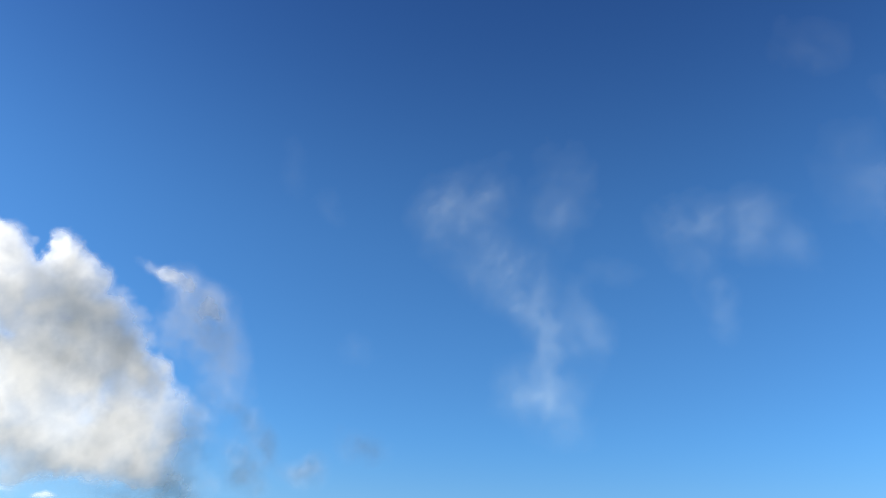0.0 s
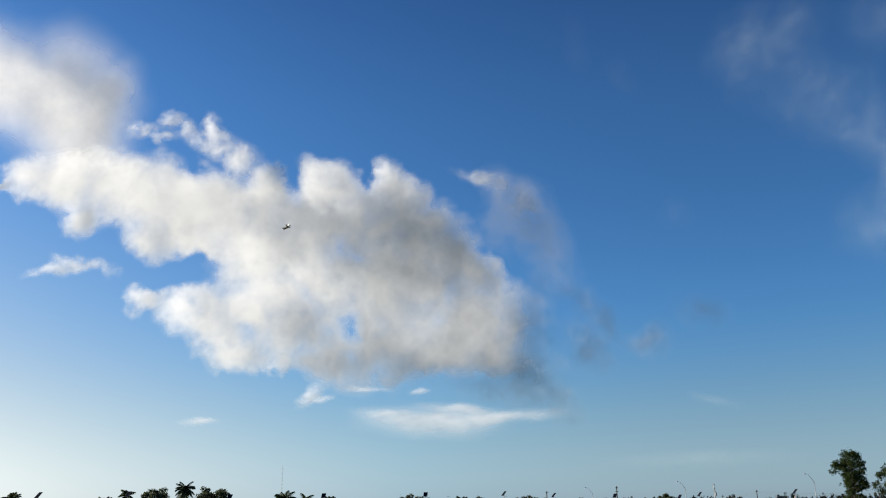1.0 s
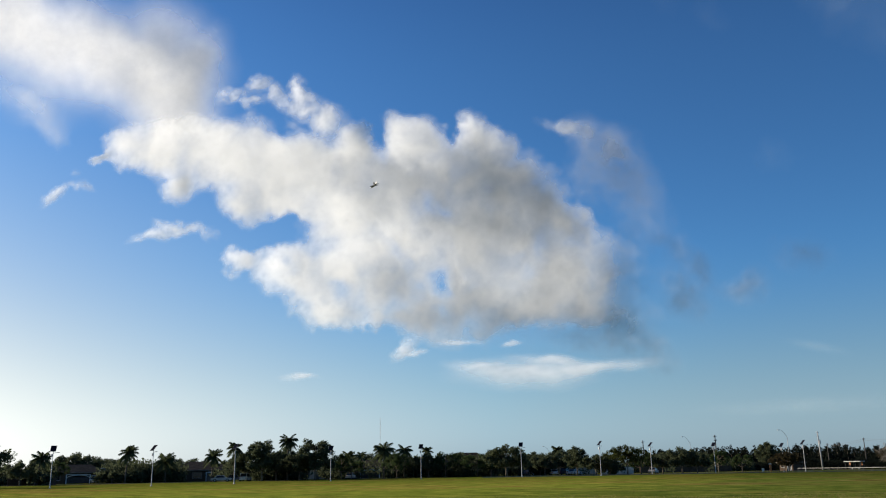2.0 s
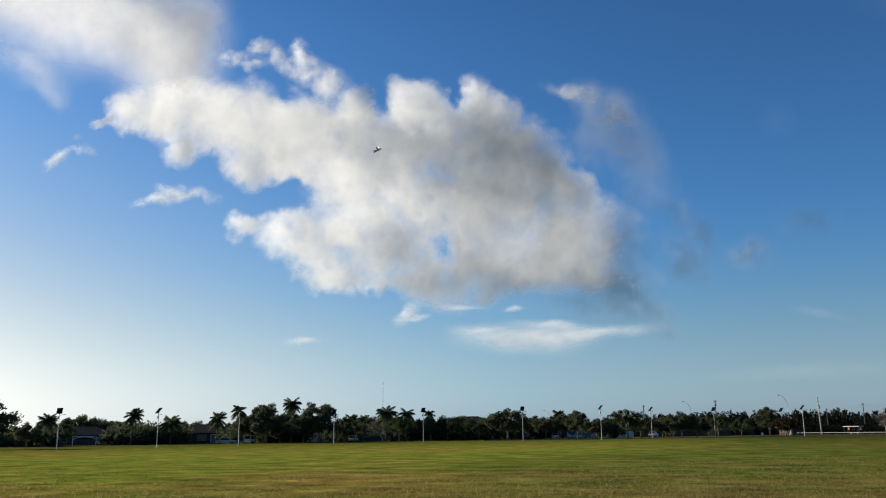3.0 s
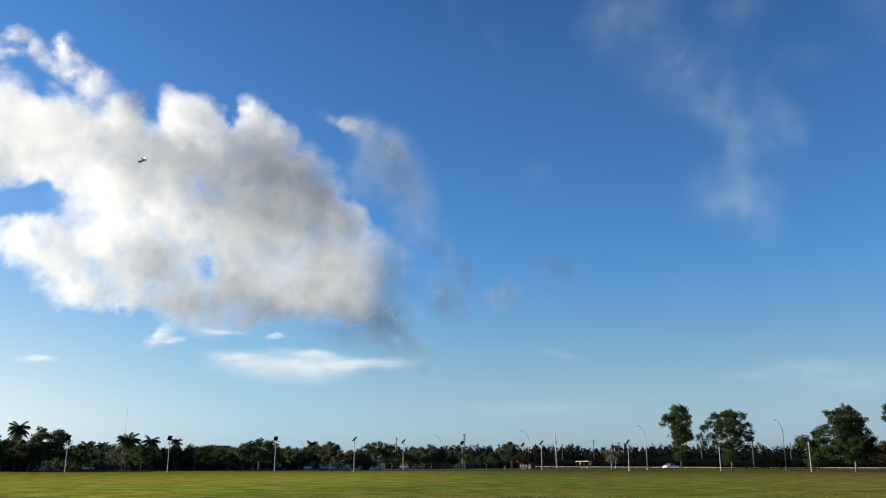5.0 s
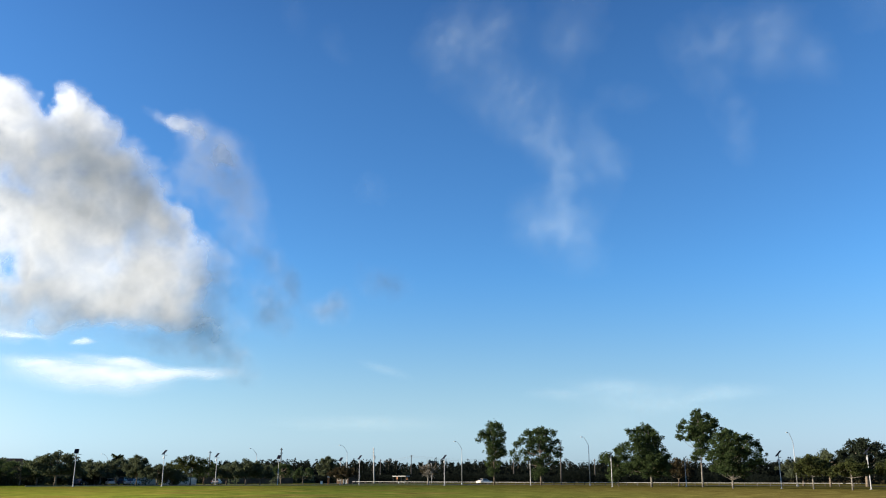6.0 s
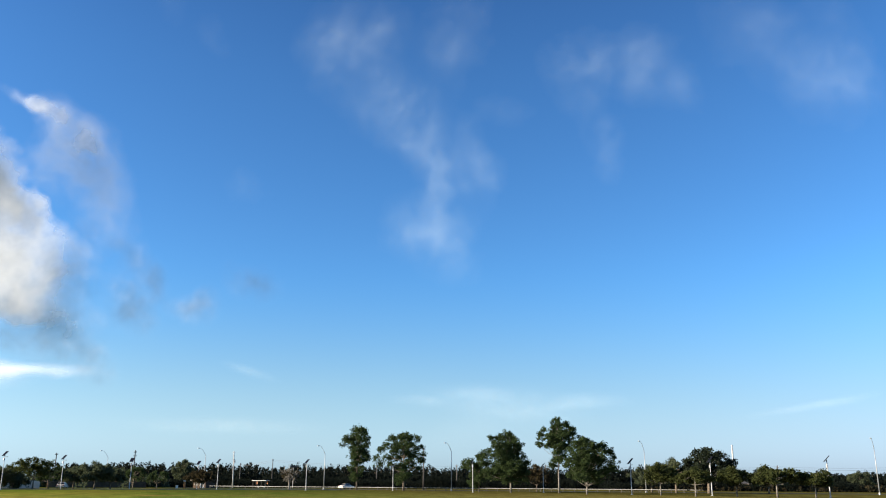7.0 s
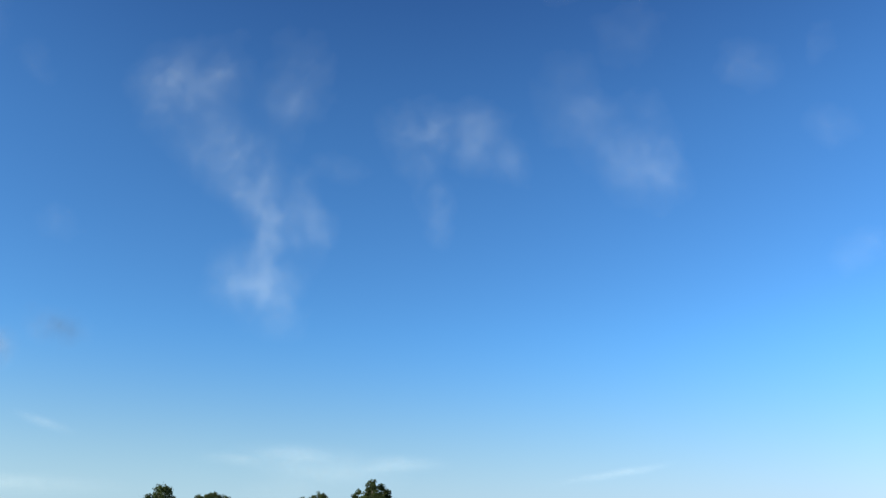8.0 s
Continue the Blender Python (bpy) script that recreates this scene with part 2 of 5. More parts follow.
    tree_shade = ramp_node(nodes, links, halved.outputs[0], [(0.45, (1, 1, 1)), (0.62, (0.8, 0.8, 0.78)), (0.85, (0.52, 0.55, 0.5))])
    # the near field's west side: paler straw, with sun-side brightness painted in as well
    side, west = nodes.new("ShaderNodeSeparateXYZ"), nodes.new("ShaderNodeMath")
    links.new(place.outputs["Object"], side.inputs["Vector"])
    west.operation = "MULTIPLY_ADD"
    west.inputs[1].default_value = -0.02
    links.new(side.outputs["X"], west.inputs[0])
    links.new(other.outputs["Fac"], west.inputs[2])
    straw = ramp_node(nodes, links, west.outputs[0], [(0.35, (1.0, 1.0, 1.0)), (0.62, (1.0, 1.0, 1.0)), (1.05, (1.75, 1.6, 1.3))])
    paler = nodes.new("ShaderNodeMix")
    paler.data_type, paler.blend_type = "RGBA", "MULTIPLY"
    paler.inputs[0].default_value = 1.0
    links.new(mix.outputs[2], paler.inputs[6])
    links.new(straw.outputs["Color"], paler.inputs[7])
    shaded_speck = nodes.new("ShaderNodeMix")
    shaded_speck.data_type, shaded_speck.blend_type = "RGBA", "MULTIPLY"
    shaded_speck.inputs[0].default_value = 1.0
    links.new(speck.outputs["Color"], shaded_speck.inputs[6])
    links.new(tree_shade.outputs["Color"], shaded_speck.inputs[7])
    mul = nodes.new("ShaderNodeMix")
    mul.data_type, mul.blend_type = "RGBA", "MULTIPLY"
    mul.inputs[0].default_value = 1.0
    links.new(paler.outputs[2], mul.inputs[6])
    links.new(shaded_speck.outputs[2], mul.inputs[7])
    links.new(mul.outputs[2], bsdf.inputs["Base Color"])
    bsdf.inputs["Specular IOR Level"].default_value = 0.0
    if blades:
        geo, each = nodes.new("ShaderNodeNewGeometry"), nodes.new("ShaderNodeMix")
        own = ramp_node(nodes, links, geo.outputs["Random Per Island"], [(0.0, (0.85, 0.85, 0.8)), (0.7, (1.15, 1.12, 1.0)), (1.0, (1.8, 1.6, 1.5))])
        each.data_type, each.blend_type = "RGBA", "MULTIPLY"
        each.inputs[0].default_value = 1.0
        links.new(mul.outputs[2], each.inputs[6])
        links.new(own.outputs["Color"], each.inputs[7])
        links.new(each.outputs[2], bsdf.inputs["Base Color"])
    else:
        b = nodes.new("ShaderNodeBump")
        b.inputs["Strength"].default_value, b.inputs["Distance"].default_value = 0.6, 0.05
        links.new(fine.outputs["Fac"], b.inputs["Height"])
        links.new(b.outputs["Normal"], bsdf.inputs["Normal"])
    return m


GRASS = grass_material("grass_ground", False)
GRASS_BLADE = grass_material("grass_blade", True)

# ---- ground ----
rings = [0, 10, 20, 40, 80, 140, 200, 300, 500, 1000, 2000, 4500]
gv, gf, seg = [(0, 0, 0)], [], 72
for r in rings[1:]:
    for k in range(seg):
        a = 2 * math.pi * k / seg
        gv.append((r * math.cos(a), r * math.sin(a), 0))
for k in range(seg):
    gf.append((0, 1 + k, 1 + (k + 1) % seg))
for i in range(len(rings) - 2):
    o, p = 1 + i * seg, 1 + (i + 1) * seg
    for k in range(seg):
        gf.append((o + k, p + k, p + (k + 1) % seg, o + (k + 1) % seg))
tagged(new("ground", mesh_from("ground", gv, gf, [GRASS])), "mown park grass, green with dry brown patches", "ground", kind="structure")


# ---- clouds ----
def cloud(label, yaw, pitch, dist, slant, lumps, seed, material_used=CLOUD, step=3.0, thick=2.4, ragged=0.36, grain=110.0, warp=28.0, relief=4.0, top=1.0, floor=0.42, power=1.4, stretch=1.0, painted_shade=0.22, holes=(), shade_puffs=(), far=1.0, knob=0.35, curls=0.0, thin=()):
    """A cloud round the direction (yaw, pitch), dist metres off. lumps: its puffs in metres across and up from there,
    (x, y, half width, half height, tilt, weight); holes in it, and the puffs of grey shade painted on it, likewise;
    thin: where it frays into a veil.
    slant: how far it draws off towards its left end, metres a metre; far: a further cloud, larger in proportion. Its
    sunny back bulges and its cover thins towards the rim."""
    L = np.array(lumps, float)
    reach = np.maximum(L[:, 2], L[:, 3]) * 2.1 + warp
    x0, x1 = (L[:, 0] - reach).min(), (L[:, 0] + reach).max()
    y0, y1 = (L[:, 1] - reach).min(), (L[:, 1] + reach).max()
    gx, gy = np.meshgrid(np.arange(x0, x1, step), np.arange(y0, y1, step))
    wx = gx + warp * 2 * fbm(gx / grain / stretch, gy / grain, seed + 40, 6, 0.55)
    wy = gy + warp * 2 * fbm(gx / grain / stretch + 9, gy / grain + 5, seed + 60, 6, 0.55)
    wx = wx + curls * 2 * fbm(gx / 26.0 / stretch, gy / 26.0, seed + 33, 4, 0.6)
    wy = wy + curls * 2 * fbm(gx / 26.0 / stretch + 4, gy / 26.0 + 2, seed + 36, 4, 0.6)

    def puff(x, y, rx, ry, tilt, w, calm=False):
        c, s = math.cos(radians(tilt)), math.sin(radians(tilt))
        dx, dy = (gx - x, gy - y) if calm else (wx - x, wy - y)
        r2 = ((dx * c + dy * s) / rx) ** 2 + ((-dx * s + dy * c) / ry) ** 2
        return w * np.exp(-0.8 * r2)

    ridge, total, swell = np.zeros_like(gx), np.zeros_like(gx), np.zeros_like(gx)
    for lump in lumps:
        p = puff(*lump)
        ridge, total, swell = np.maximum(ridge, p), total + p, swell + puff(*lump, calm=True) ** 3
    mass = ridge + 0.18 * (total - ridge)
    for hole in holes:
        mass = mass * (1 - puff(*hole))
    n = fbm(gx / grain / stretch, gy / grain, seed, 7, 0.62)
    knobs = np.abs(fbm(gx / (0.6 * grain) / stretch, gy / (0.6 * grain), seed + 85, 4, 0.5))
    body = np.clip(mass * (1 + ragged * 2 * n + knob * (0.4 - 2 * knobs)) - floor, 0, None) / (1 - floor)
    veil = np.zeros_like(gx)
    for v in thin:
        veil = veil + puff(*v)
    cover = top * (1 - np.exp(-thick * np.clip(1 - veil, 0.07, 1) * body ** power))
    billow = fbm(gx / 150.0, gy / 150.0, seed + 80, 3, 0.4)
    bulge = -relief * (swell ** 0.333 + 0.6 * billow + 0.12 * knobs)
    # grey shade painted over the cloud in drifts and puffs, fainter at the rim
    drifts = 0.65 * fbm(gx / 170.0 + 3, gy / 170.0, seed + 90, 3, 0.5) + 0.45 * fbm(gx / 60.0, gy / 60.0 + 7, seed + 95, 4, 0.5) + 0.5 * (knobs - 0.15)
    shade_amount = painted_shade * (1 + 2.2 * drifts)
    for c in shade_puffs:
        shade_amount = shade_amount + puff(*c) * (1 + 0.7 * drifts)
    shade_field = 1 - np.exp(-np.clip(shade_amount, 0, None) * np.clip(0.2 + 0.75 * body, 0, 1))
    keep = cover > 0.003
    grow = keep.copy()
    grow[1:] |= keep[:-1]
    grow[:-1] |= keep[1:]
    grow[:, 1:] |= grow[:, :-1].copy()
    grow[:, :-1] |= grow[:, 1:].copy()
    index = -np.ones(gx.shape, int)
    index[grow] = np.arange(grow.sum())
    q = grow[:-1, :-1] & grow[1:, :-1] & grow[:-1, 1:] & grow[1:, 1:]
    faces = np.stack([index[:-1, :-1][q], index[:-1, 1:][q], index[1:, 1:][q], index[1:, :-1][q]], 1)
    ax = gx[grow]
    away = (1 - (slant * (ax - ax.mean()) + bulge[grow]) / dist) * far
    pts = np.stack([ax * away, gy[grow] * away, dist - dist * away], 1)
    me = bpy.data.meshes.new("cloud")
    me.vertices.add(len(pts))
    me.vertices.foreach_set("co", pts.ravel())
    me.loops.add(faces.size)
    me.loops.foreach_set("vertex_index", faces.ravel())
    me.polygons.add(len(faces))
    me.polygons.foreach_set("loop_start", np.arange(0, faces.size, 4))
    me.polygons.foreach_set("use_smooth", [True] * len(faces))
    me.update(calc_edges=True)
    layer = me.attributes.new("cover", "FLOAT", "POINT")
    layer.data.foreach_set("value", np.where(keep, cover, 0)[grow])
    layer = me.attributes.new("painted_shade", "FLOAT", "POINT")
    layer.data.foreach_set("value", shade_field[grow])
    me.materials.append(material_used)
    ob = new("cloud", me)
    ob.matrix_world = pose(0, 0, EYE, 90 + pitch, 0, yaw) @ Matrix.Translation((0, 0, -dist))
    return tagged(ob, label, "cloud")


EAST = (21.6, 12.1, 1492, 0.0)      # where the big cumulus stands: yaw, pitch, distance, slant
# puffs of the cumulus: its upper arm, its body, its lower and eastern fringe
ARM = [(-596, 263, 42, 32, 0, 1), (-544, 263, 64, 44, 0, 1.1), (-449, 251, 95, 56, -10, 1.25), (-354, 223, 110, 62, -20, 1.3), (-254, 205, 120, 68, -15, 1.3), (-298, 259, 50, 34, 0, 1.1), (-194, 253, 38, 50, 0, 1.2), (-520, 201, 26, 30, 0, 0.95), (-392, 173, 44, 42, -45, 1), (-309, 156, 70, 30, -20, 0.9), (-654, 255, 28, 9, 10, 0.85)]
BODY = [(-204, 146, 95, 60, 0, 1.2), (-96, 251, 54, 50, 0, 1.25), (-124, 173, 105, 68, 0, 1.25), (14, 265, 34, 42, 0, 1.25), (48, 234, 44, 46, -20, 1.1), (-24, 179, 90, 74, 0, 1.15), (78, 173, 72, 62, -30, 1.1), (116, 139, 58, 52, 0, 1.05), (36, 91, 115, 80, 0, 1.2), (178, 96, 36, 40, 0, 1.1), (-84, 91, 115, 78, 0, 1.2), (-184, 56, 110, 58, 0, 1.1)]
FRINGE = [(151, 26, 118, 80, -20, 1.1), (238, 9, 58, 72, 0, 0.95), (-314, 49, 58, 40, 0, 1.1), (-404, 59, 38, 26, 0, 1), (-289, 9, 82, 42, -25, 1.1), (-239, -29, 58, 28, -15, 1), (-159, 1, 70, 48, 0, 1), (-99, -29, 85, 44, 0, 1), (1, -9, 90, 70, 0, 1.05), (106, -37, 120, 60, 0, 1), (191, -44, 90, 56, 0, 0.9), (46, -81, 170, 28, 0, 0.62), (-166, -61, 28, 14, 0, 0.8), (256, -64, 75, 60, 0, 0.62)]
# where grey shade is painted on: the flank, the underside, the east end
SHADE_PUFFS = [(-94, 201, 75, 22, -15, 0.55), (16, 203, 72, 34, -30, 0.9), (101, 179, 64, 58, -40, 1.15), (154, 141, 40, 60, 0, 1), (86, 103, 70, 22, -20, 0.45), (-44, 146, 110, 40, -25, 0.5), (-184, 183, 100, 28, -25, 0.22), (76, -84, 190, 40, 0, 1.2), (276, -9, 60, 120, 10, 1.2), (-4, -39, 80, 34, 0, 0.4), (-159, 11, 44, 36, 0, 0.3), (136, 11, 150, 90, -20, 0.62), (-84, 1, 60, 30, 0, 0.25)]
HOLES = [(-42, -5, 19, 24, 15, 0.5), (-142, 65, 26, 22, 20, 0.4), (-120, -29, 24, 14, 0, 0.3), (-236, 1, 30, 16, -30, 0.4), (102, 25, 12, 18, 0, 0.25), (-192, -14, 16, 24, 0, 0.4), (-257, 73, 26, 12, 0, 0.3), (-319, 123, 55, 13, 8, 0.55), (-22, 191, 14, 50, 0, 0.2), (-462, 179, 26, 16, -20, 0.4), (-160, 281, 11, 34, 10, 0.6), (-26, 283, 10, 36, 0, 0.6), (-338, 293, 24, 16, 0, 0.5), (-239, 291, 12, 22, 0, 0.4), (-379, 96, 60, 14, 5, 0.5)]
cloud("large white cumulus cloud with a grey flank and puffed rims", *EAST, ARM + BODY + FRINGE, 11, step=2.4, grain=75.0, warp=14.0, curls=6.0, ragged=0.3, knob=0.3, relief=8.0, painted_shade=0.16, floor=0.3, thick=1.7,
    shade_puffs=SHADE_PUFFS, holes=HOLES, thin=[(291, -29, 50, 110, 10, 0.8), (76, -104, 220, 26, 0, 0.75), (226, -104, 130, 36, 0, 0.65), (121, 216, 26, 60, 40, 0.4)])
cloud("grey frayed veil under the end of the cumulus", *EAST, [(286, 11, 36, 80, 0, 0.7), (278, -69, 44, 52, -30, 1), (311, -109, 50, 26, -40, 0.8), (201, -89, 80, 24, -5, 0.7)], 29, thick=0.5, floor=0.05, power=1.6, grain=55.0, warp=14.0, curls=2.0, relief=1.0, knob=0.15, painted_shade=6.0, far=0.97)
cloud("soft white cloud bank with a hazy grey edge", 23.6, 14.7, 1200, 0.0, [(-710.74, 378.68, 160.8, 88.44, -25, 1.3), (-582.1, 318.38, 120.6, 64.32, -25, 1.3), (-485.62, 290.24, 96.48, 57.89, -35, 1.3), (-405.22, 250.04, 80.4, 53.06, -45, 1.25), (-356.98, 233.96, 48.24, 64.32, -20, 1.1), (-340.9, 266.12, 36.18, 48.24, -30, 0.85), (-369.04, 197.78, 57.89, 33.77, -40, 1.15), (-389.14, 314.36, 60.3, 49.85, -40, 0.75), (-590.14, 217.88, 72.36, 27.34, -20, 0.45), (-557.98, 181.7, 40.2, 14.47, -40, 0.4)], 23,
    ragged=0.14, thick=1.2, step=3.2, grain=126.0, warp=13.0, power=1.7, floor=0.1, painted_shade=0.12, relief=4.0, knob=0.05, far=3.0, shade_puffs=[(-397.18, 310.34, 112.56, 30.55, -35, 0.6), (-332.86, 233.96, 33.77, 72.36, 0, 0.45), (-421.3, 233.96, 80.4, 25.73, -40, 0.3)])
cloud("small torn white cloud curl above the cumulus", *EAST, [(-420, 355, 30, 13, 20, 1), (-389, 343, 28, 11, -10, 0.85), (-369, 375, 24, 14, 20, 1.05), (-338, 355, 20, 20, -50, 1), (-312, 333, 28, 16, -20, 0.9), (-291, 359, 15, 26, 10, 1.05), (-279, 329, 36, 26, -45, 1.1), (-250, 303, 32, 30, -45, 1.05), (-314, 301, 30, 12, -30, 0.5)], 31,
    thick=0.95, grain=40.0, warp=9.0, curls=4.0, step=2.2, power=1.5, floor=0.25, relief=5.0, painted_shade=0.12, far=1.03)
cloud("small torn cloud, white on top and grey below", *EAST, [(178, 281, 34, 11, -22, 1), (218, 263, 28, 14, -30, 0.85), (256, 226, 58, 36, -40, 0.85), (251, 191, 50, 40, 0, 0.6), (296, 171, 40, 60, 30, 0.5), (308, 121, 40, 50, 20, 0.35)], 35,
    thick=0.72, floor=0.06, grain=50.0, warp=12.0, curls=3.0, step=2.5, power=1.5, far=1.06, shade_puffs=[(271, 190, 80, 90, 30, 1.9)])
cloud("small white cloud scrap beside the cumulus", *EAST, [(-556, 108, 40, 11, 15, 1), (-518, 119, 36, 12, -8, 1), (-472, 109, 28, 9, -25, 0.55), (-589, 95, 15, 6, 20, 0.6)], 37, thick=1.0, grain=40.0, warp=10.0, curls=4.0, step=2.2, floor=0.16, painted_shade=0.1)


def scraps(label, where, seed, pieces, **how):
    """Single small clouds, each a thing of its own."""
    for k, p in enumerate(pieces):
        tagged(cloud(label, *where, [p], seed + 3 * k, **how), group=label)


scraps("faint torn cloud scrap", EAST, 139, [(-739, 184, 30, 8, 25, 0.9), (-692, 199, 20, 7, -35, 0.7), (-704, 229, 14, 9, 30, 0.45), (-764, 341, 24, 50, 35, 0.5), (-734, 291, 20, 26, 40, 0.4)],
       thick=0.8, grain=40.0, warp=10.0, curls=3.0, step=2.5, floor=0.12)
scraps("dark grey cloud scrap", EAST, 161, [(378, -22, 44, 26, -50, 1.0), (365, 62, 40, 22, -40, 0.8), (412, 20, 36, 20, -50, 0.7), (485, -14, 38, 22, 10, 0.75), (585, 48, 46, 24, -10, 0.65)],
       material_used=CLOUD, floor=0.05, power=1.6, painted_shade=5.0, thick=0.5, relief=1.0, knob=0.1, grain=50.0, warp=11.0, far=1.05)
cloud("flat white lens of cloud low over the trees", *EAST, [(96, -156, 96, 20, -2, 1.1), (216, -147, 84, 10, 3, 1.05), (24, -145, 54, 11, -8, 1.0), (146, -133, 70, 9, -4, 0.8)], 43, thick=0.64, grain=60.0, warp=7.0, step=2.5, curls=4.0, stretch=3.0, floor=0.12, painted_shade=0.2, far=2.4, relief=3.0)
scraps("small bright cloud scrap low in the sky", EAST, 205, [(-118, -108, 30, 11, 35, 1.0), (-305, -152, 30, 8, 0, 0.9), (-15, -100, 44, 6, 0, 0.8), (72, -100, 16, 5, 0, 0.7), (-95, -116, 22, 6, 0, 0.8)],
       thick=0.75, grain=40.0, warp=7.0, curls=4.0, step=2.0, stretch=2.0, floor=0.2, painted_shade=0.0, far=2.4, relief=3.0)

WEST = (-13.5, 15.5, 1045, 0.9)     # the thin clouds
THIN = dict(relief=1.0, step=2.5, material_used=VAPOUR, floor=0.03, power=1.3, painted_shade=0.1, ragged=0.5, knob=0.22)
cloud("tall thin wisp of torn cloud", *WEST, [
    (-133, 255, 43, 35, 10, 0.75), (-91, 270, 35, 39.2, 0, 0.6), (-66, 183, 50, 36.4, -35, 0.95), (-31, 130, 25, 42, 20, 0.9), (-6, 88, 17, 43.4, 12, 0.85),
    (-21, 18, 39, 28, -20, 0.95), (14, 7, 27, 29.4, 0, 0.65), (31, 105, 21, 44.8, 15, 0.6), (-10, 49, 18, 30.8, 0, 0.6), (7, 273, 31, 49, 0, 0.5)], 51, thick=0.092, grain=49.0, warp=14.0, **THIN)
cloud("thin torn wisp of cloud", *WEST, [(160, 227, 29, 32.2, -10, 0.85), (200, 126, 18, 32.2, 15, 0.6), (175, 182, 18, 35, 15, 0.5)], 53, thick=0.064, grain=49.0, warp=14.0, **THIN)
cloud("thin torn wisp of cloud", *WEST, [(245, 231, 45, 33.6, -10, 0.8), (284, 203, 35, 23.8, -30, 0.6)], 54, thick=0.064, grain=49.0, warp=14.0, **THIN)
cloud("thin torn wisp of cloud", *WEST, [(76, 172, 28, 16.8, -20, 0.7)], 56, thick=0.038, grain=42.0, warp=11.2, **THIN)
cloud("thin broad wisp of cloud", *WEST, [(455, 231, 66, 42, -20, 0.8), (399, 270, 49, 32.2, 0, 0.6), (493, 210, 35, 23.8, -30, 0.7), (483, 273, 28, 49, 10, 0.55)], 58, thick=0.043, grain=56.0, warp=15.4, **THIN)
cloud("faint streaks of high cloud over the trees", *WEST, [
    (49, -176, 49, 8.4, -4, 0.85), (77, -192, 70, 18.2, -6, 0.75), (161, -190, 56, 7.7, 3, 0.7), (-21, -183, 31, 5.6, 0, 0.7), (42, -217, 49, 21, 20, 0.5)], 60, thick=0.156, grain=63.0, warp=8.4, stretch=3.0, far=3.4, **THIN)
cloud("faint flat streak of high cloud", *WEST, [(-270, -220, 91, 9.1, -2, 0.85)], 62, thick=0.131, grain=63.0, warp=6.3, stretch=3.0, far=3.4, **THIN)
scraps("faint thin streak of cloud", WEST, 264, [(455, -190, 56, 4.2, 10, 0.85), (-241, -153, 24, 4.2, -15, 0.7)], thick=0.105, grain=42.0, warp=4.2, stretch=3.0, far=3.4, **THIN)
scraps("faint torn shred of thin cloud", (-25.7, 19.6, 1045, 0.7), 271, [(371, 238, 29, 28, -20, 0.7), (517, 8, 32, 19.6, 15, 0.85), (476, 158, 29, 21, -20, 0.6), (224, 270, 35, 42, -10, 0.5), (462, 262, 18, 21, 0, 0.55), (-483, 28, 25, 21, 0, 0.5)],
       thick=0.038, grain=42.0, warp=11.2, **THIN)
scraps("faint torn shred of thin cloud", (-5.8, 26.0, 1045, 0.7), 301, [(-200, 98, 14, 32.2, 10, 0.6), (-150, 56, 25, 14, -40, 0.5), (434, 280, 42, 32.2, 0, 0.6), (490, 126, 49, 56, 0, 0.5)], thick=0.035, grain=42.0, warp=11.2, **THIN)

# ---- things: shared builders ----
def tube(path, radii, sides=8):
    """Vertices and faces of a round bar along path, with a radius at each point."""
    vs, fs = [], []
    pts = [Vector(p) for p in path]
    for i, p in enumerate(pts):
        d = (pts[min(i + 1, len(pts) - 1)] - pts[max(i - 1, 0)]).normalized()
        u = d.orthogonal().normalized()
        if abs(d.z) > 0.5:
            u = (Vector((1, 0, 0)) - d * d.x).normalized()
        w = d.cross(u)
        for k in range(sides):
            a = 2 * math.pi * k / sides
            vs.append(p + (u * math.cos(a) + w * math.sin(a)) * radii[i])
    for i in range(len(pts) - 1):
        for k in range(sides):
            a, b = i * sides + k, i * sides + (k + 1) % sides
            fs.append((a, b, b + sides, a + sides))
    fs.append(tuple(range(sides))[::-1])
    fs.append(tuple((len(pts) - 1) * sides + k for k in range(sides)))
    return vs, fs


def box(cx, cy, cz, sx, sy, sz, bevel=0.0):
    """A box with its edges cut off, as vertices and faces."""
    bm = bmesh.new()
    bmesh.ops.create_cube(bm, size=1, matrix=Matrix.Translation((cx, cy, cz)) @ Matrix.Diagonal((sx, sy, sz, 1)))
    if bevel:
        bmesh.ops.bevel(bm, geom=bm.edges[:], offset=bevel, segments=1, affect="EDGES")
    vs = [v.co.copy() for v in bm.verts]
    bm.verts.index_update()
    fs = [tuple(v.index for v in f.verts) for f in bm.faces]
    bm.free()
    return vs, fs


def join(*pieces):
    vs, fs = [], []
    for v, f in pieces:
        o = len(vs)
        vs += list(v)
        fs += [tuple(i + o for i in face) for face in f]
    return vs, fs


def turned(piece, m):
    return [m @ Vector(v) for v in piece[0]], piece[1]


def part(name, piece, mat, parent, label="", smooth=False):
    ob = new(name, mesh_from(name, piece[0], piece[1], [mat], smooth))
    ob.parent = parent
    return tagged(ob, label) if label else ob


def thing(name, label, category, group="", kind=""):
    return tagged(new(name), label, category, group, kind)


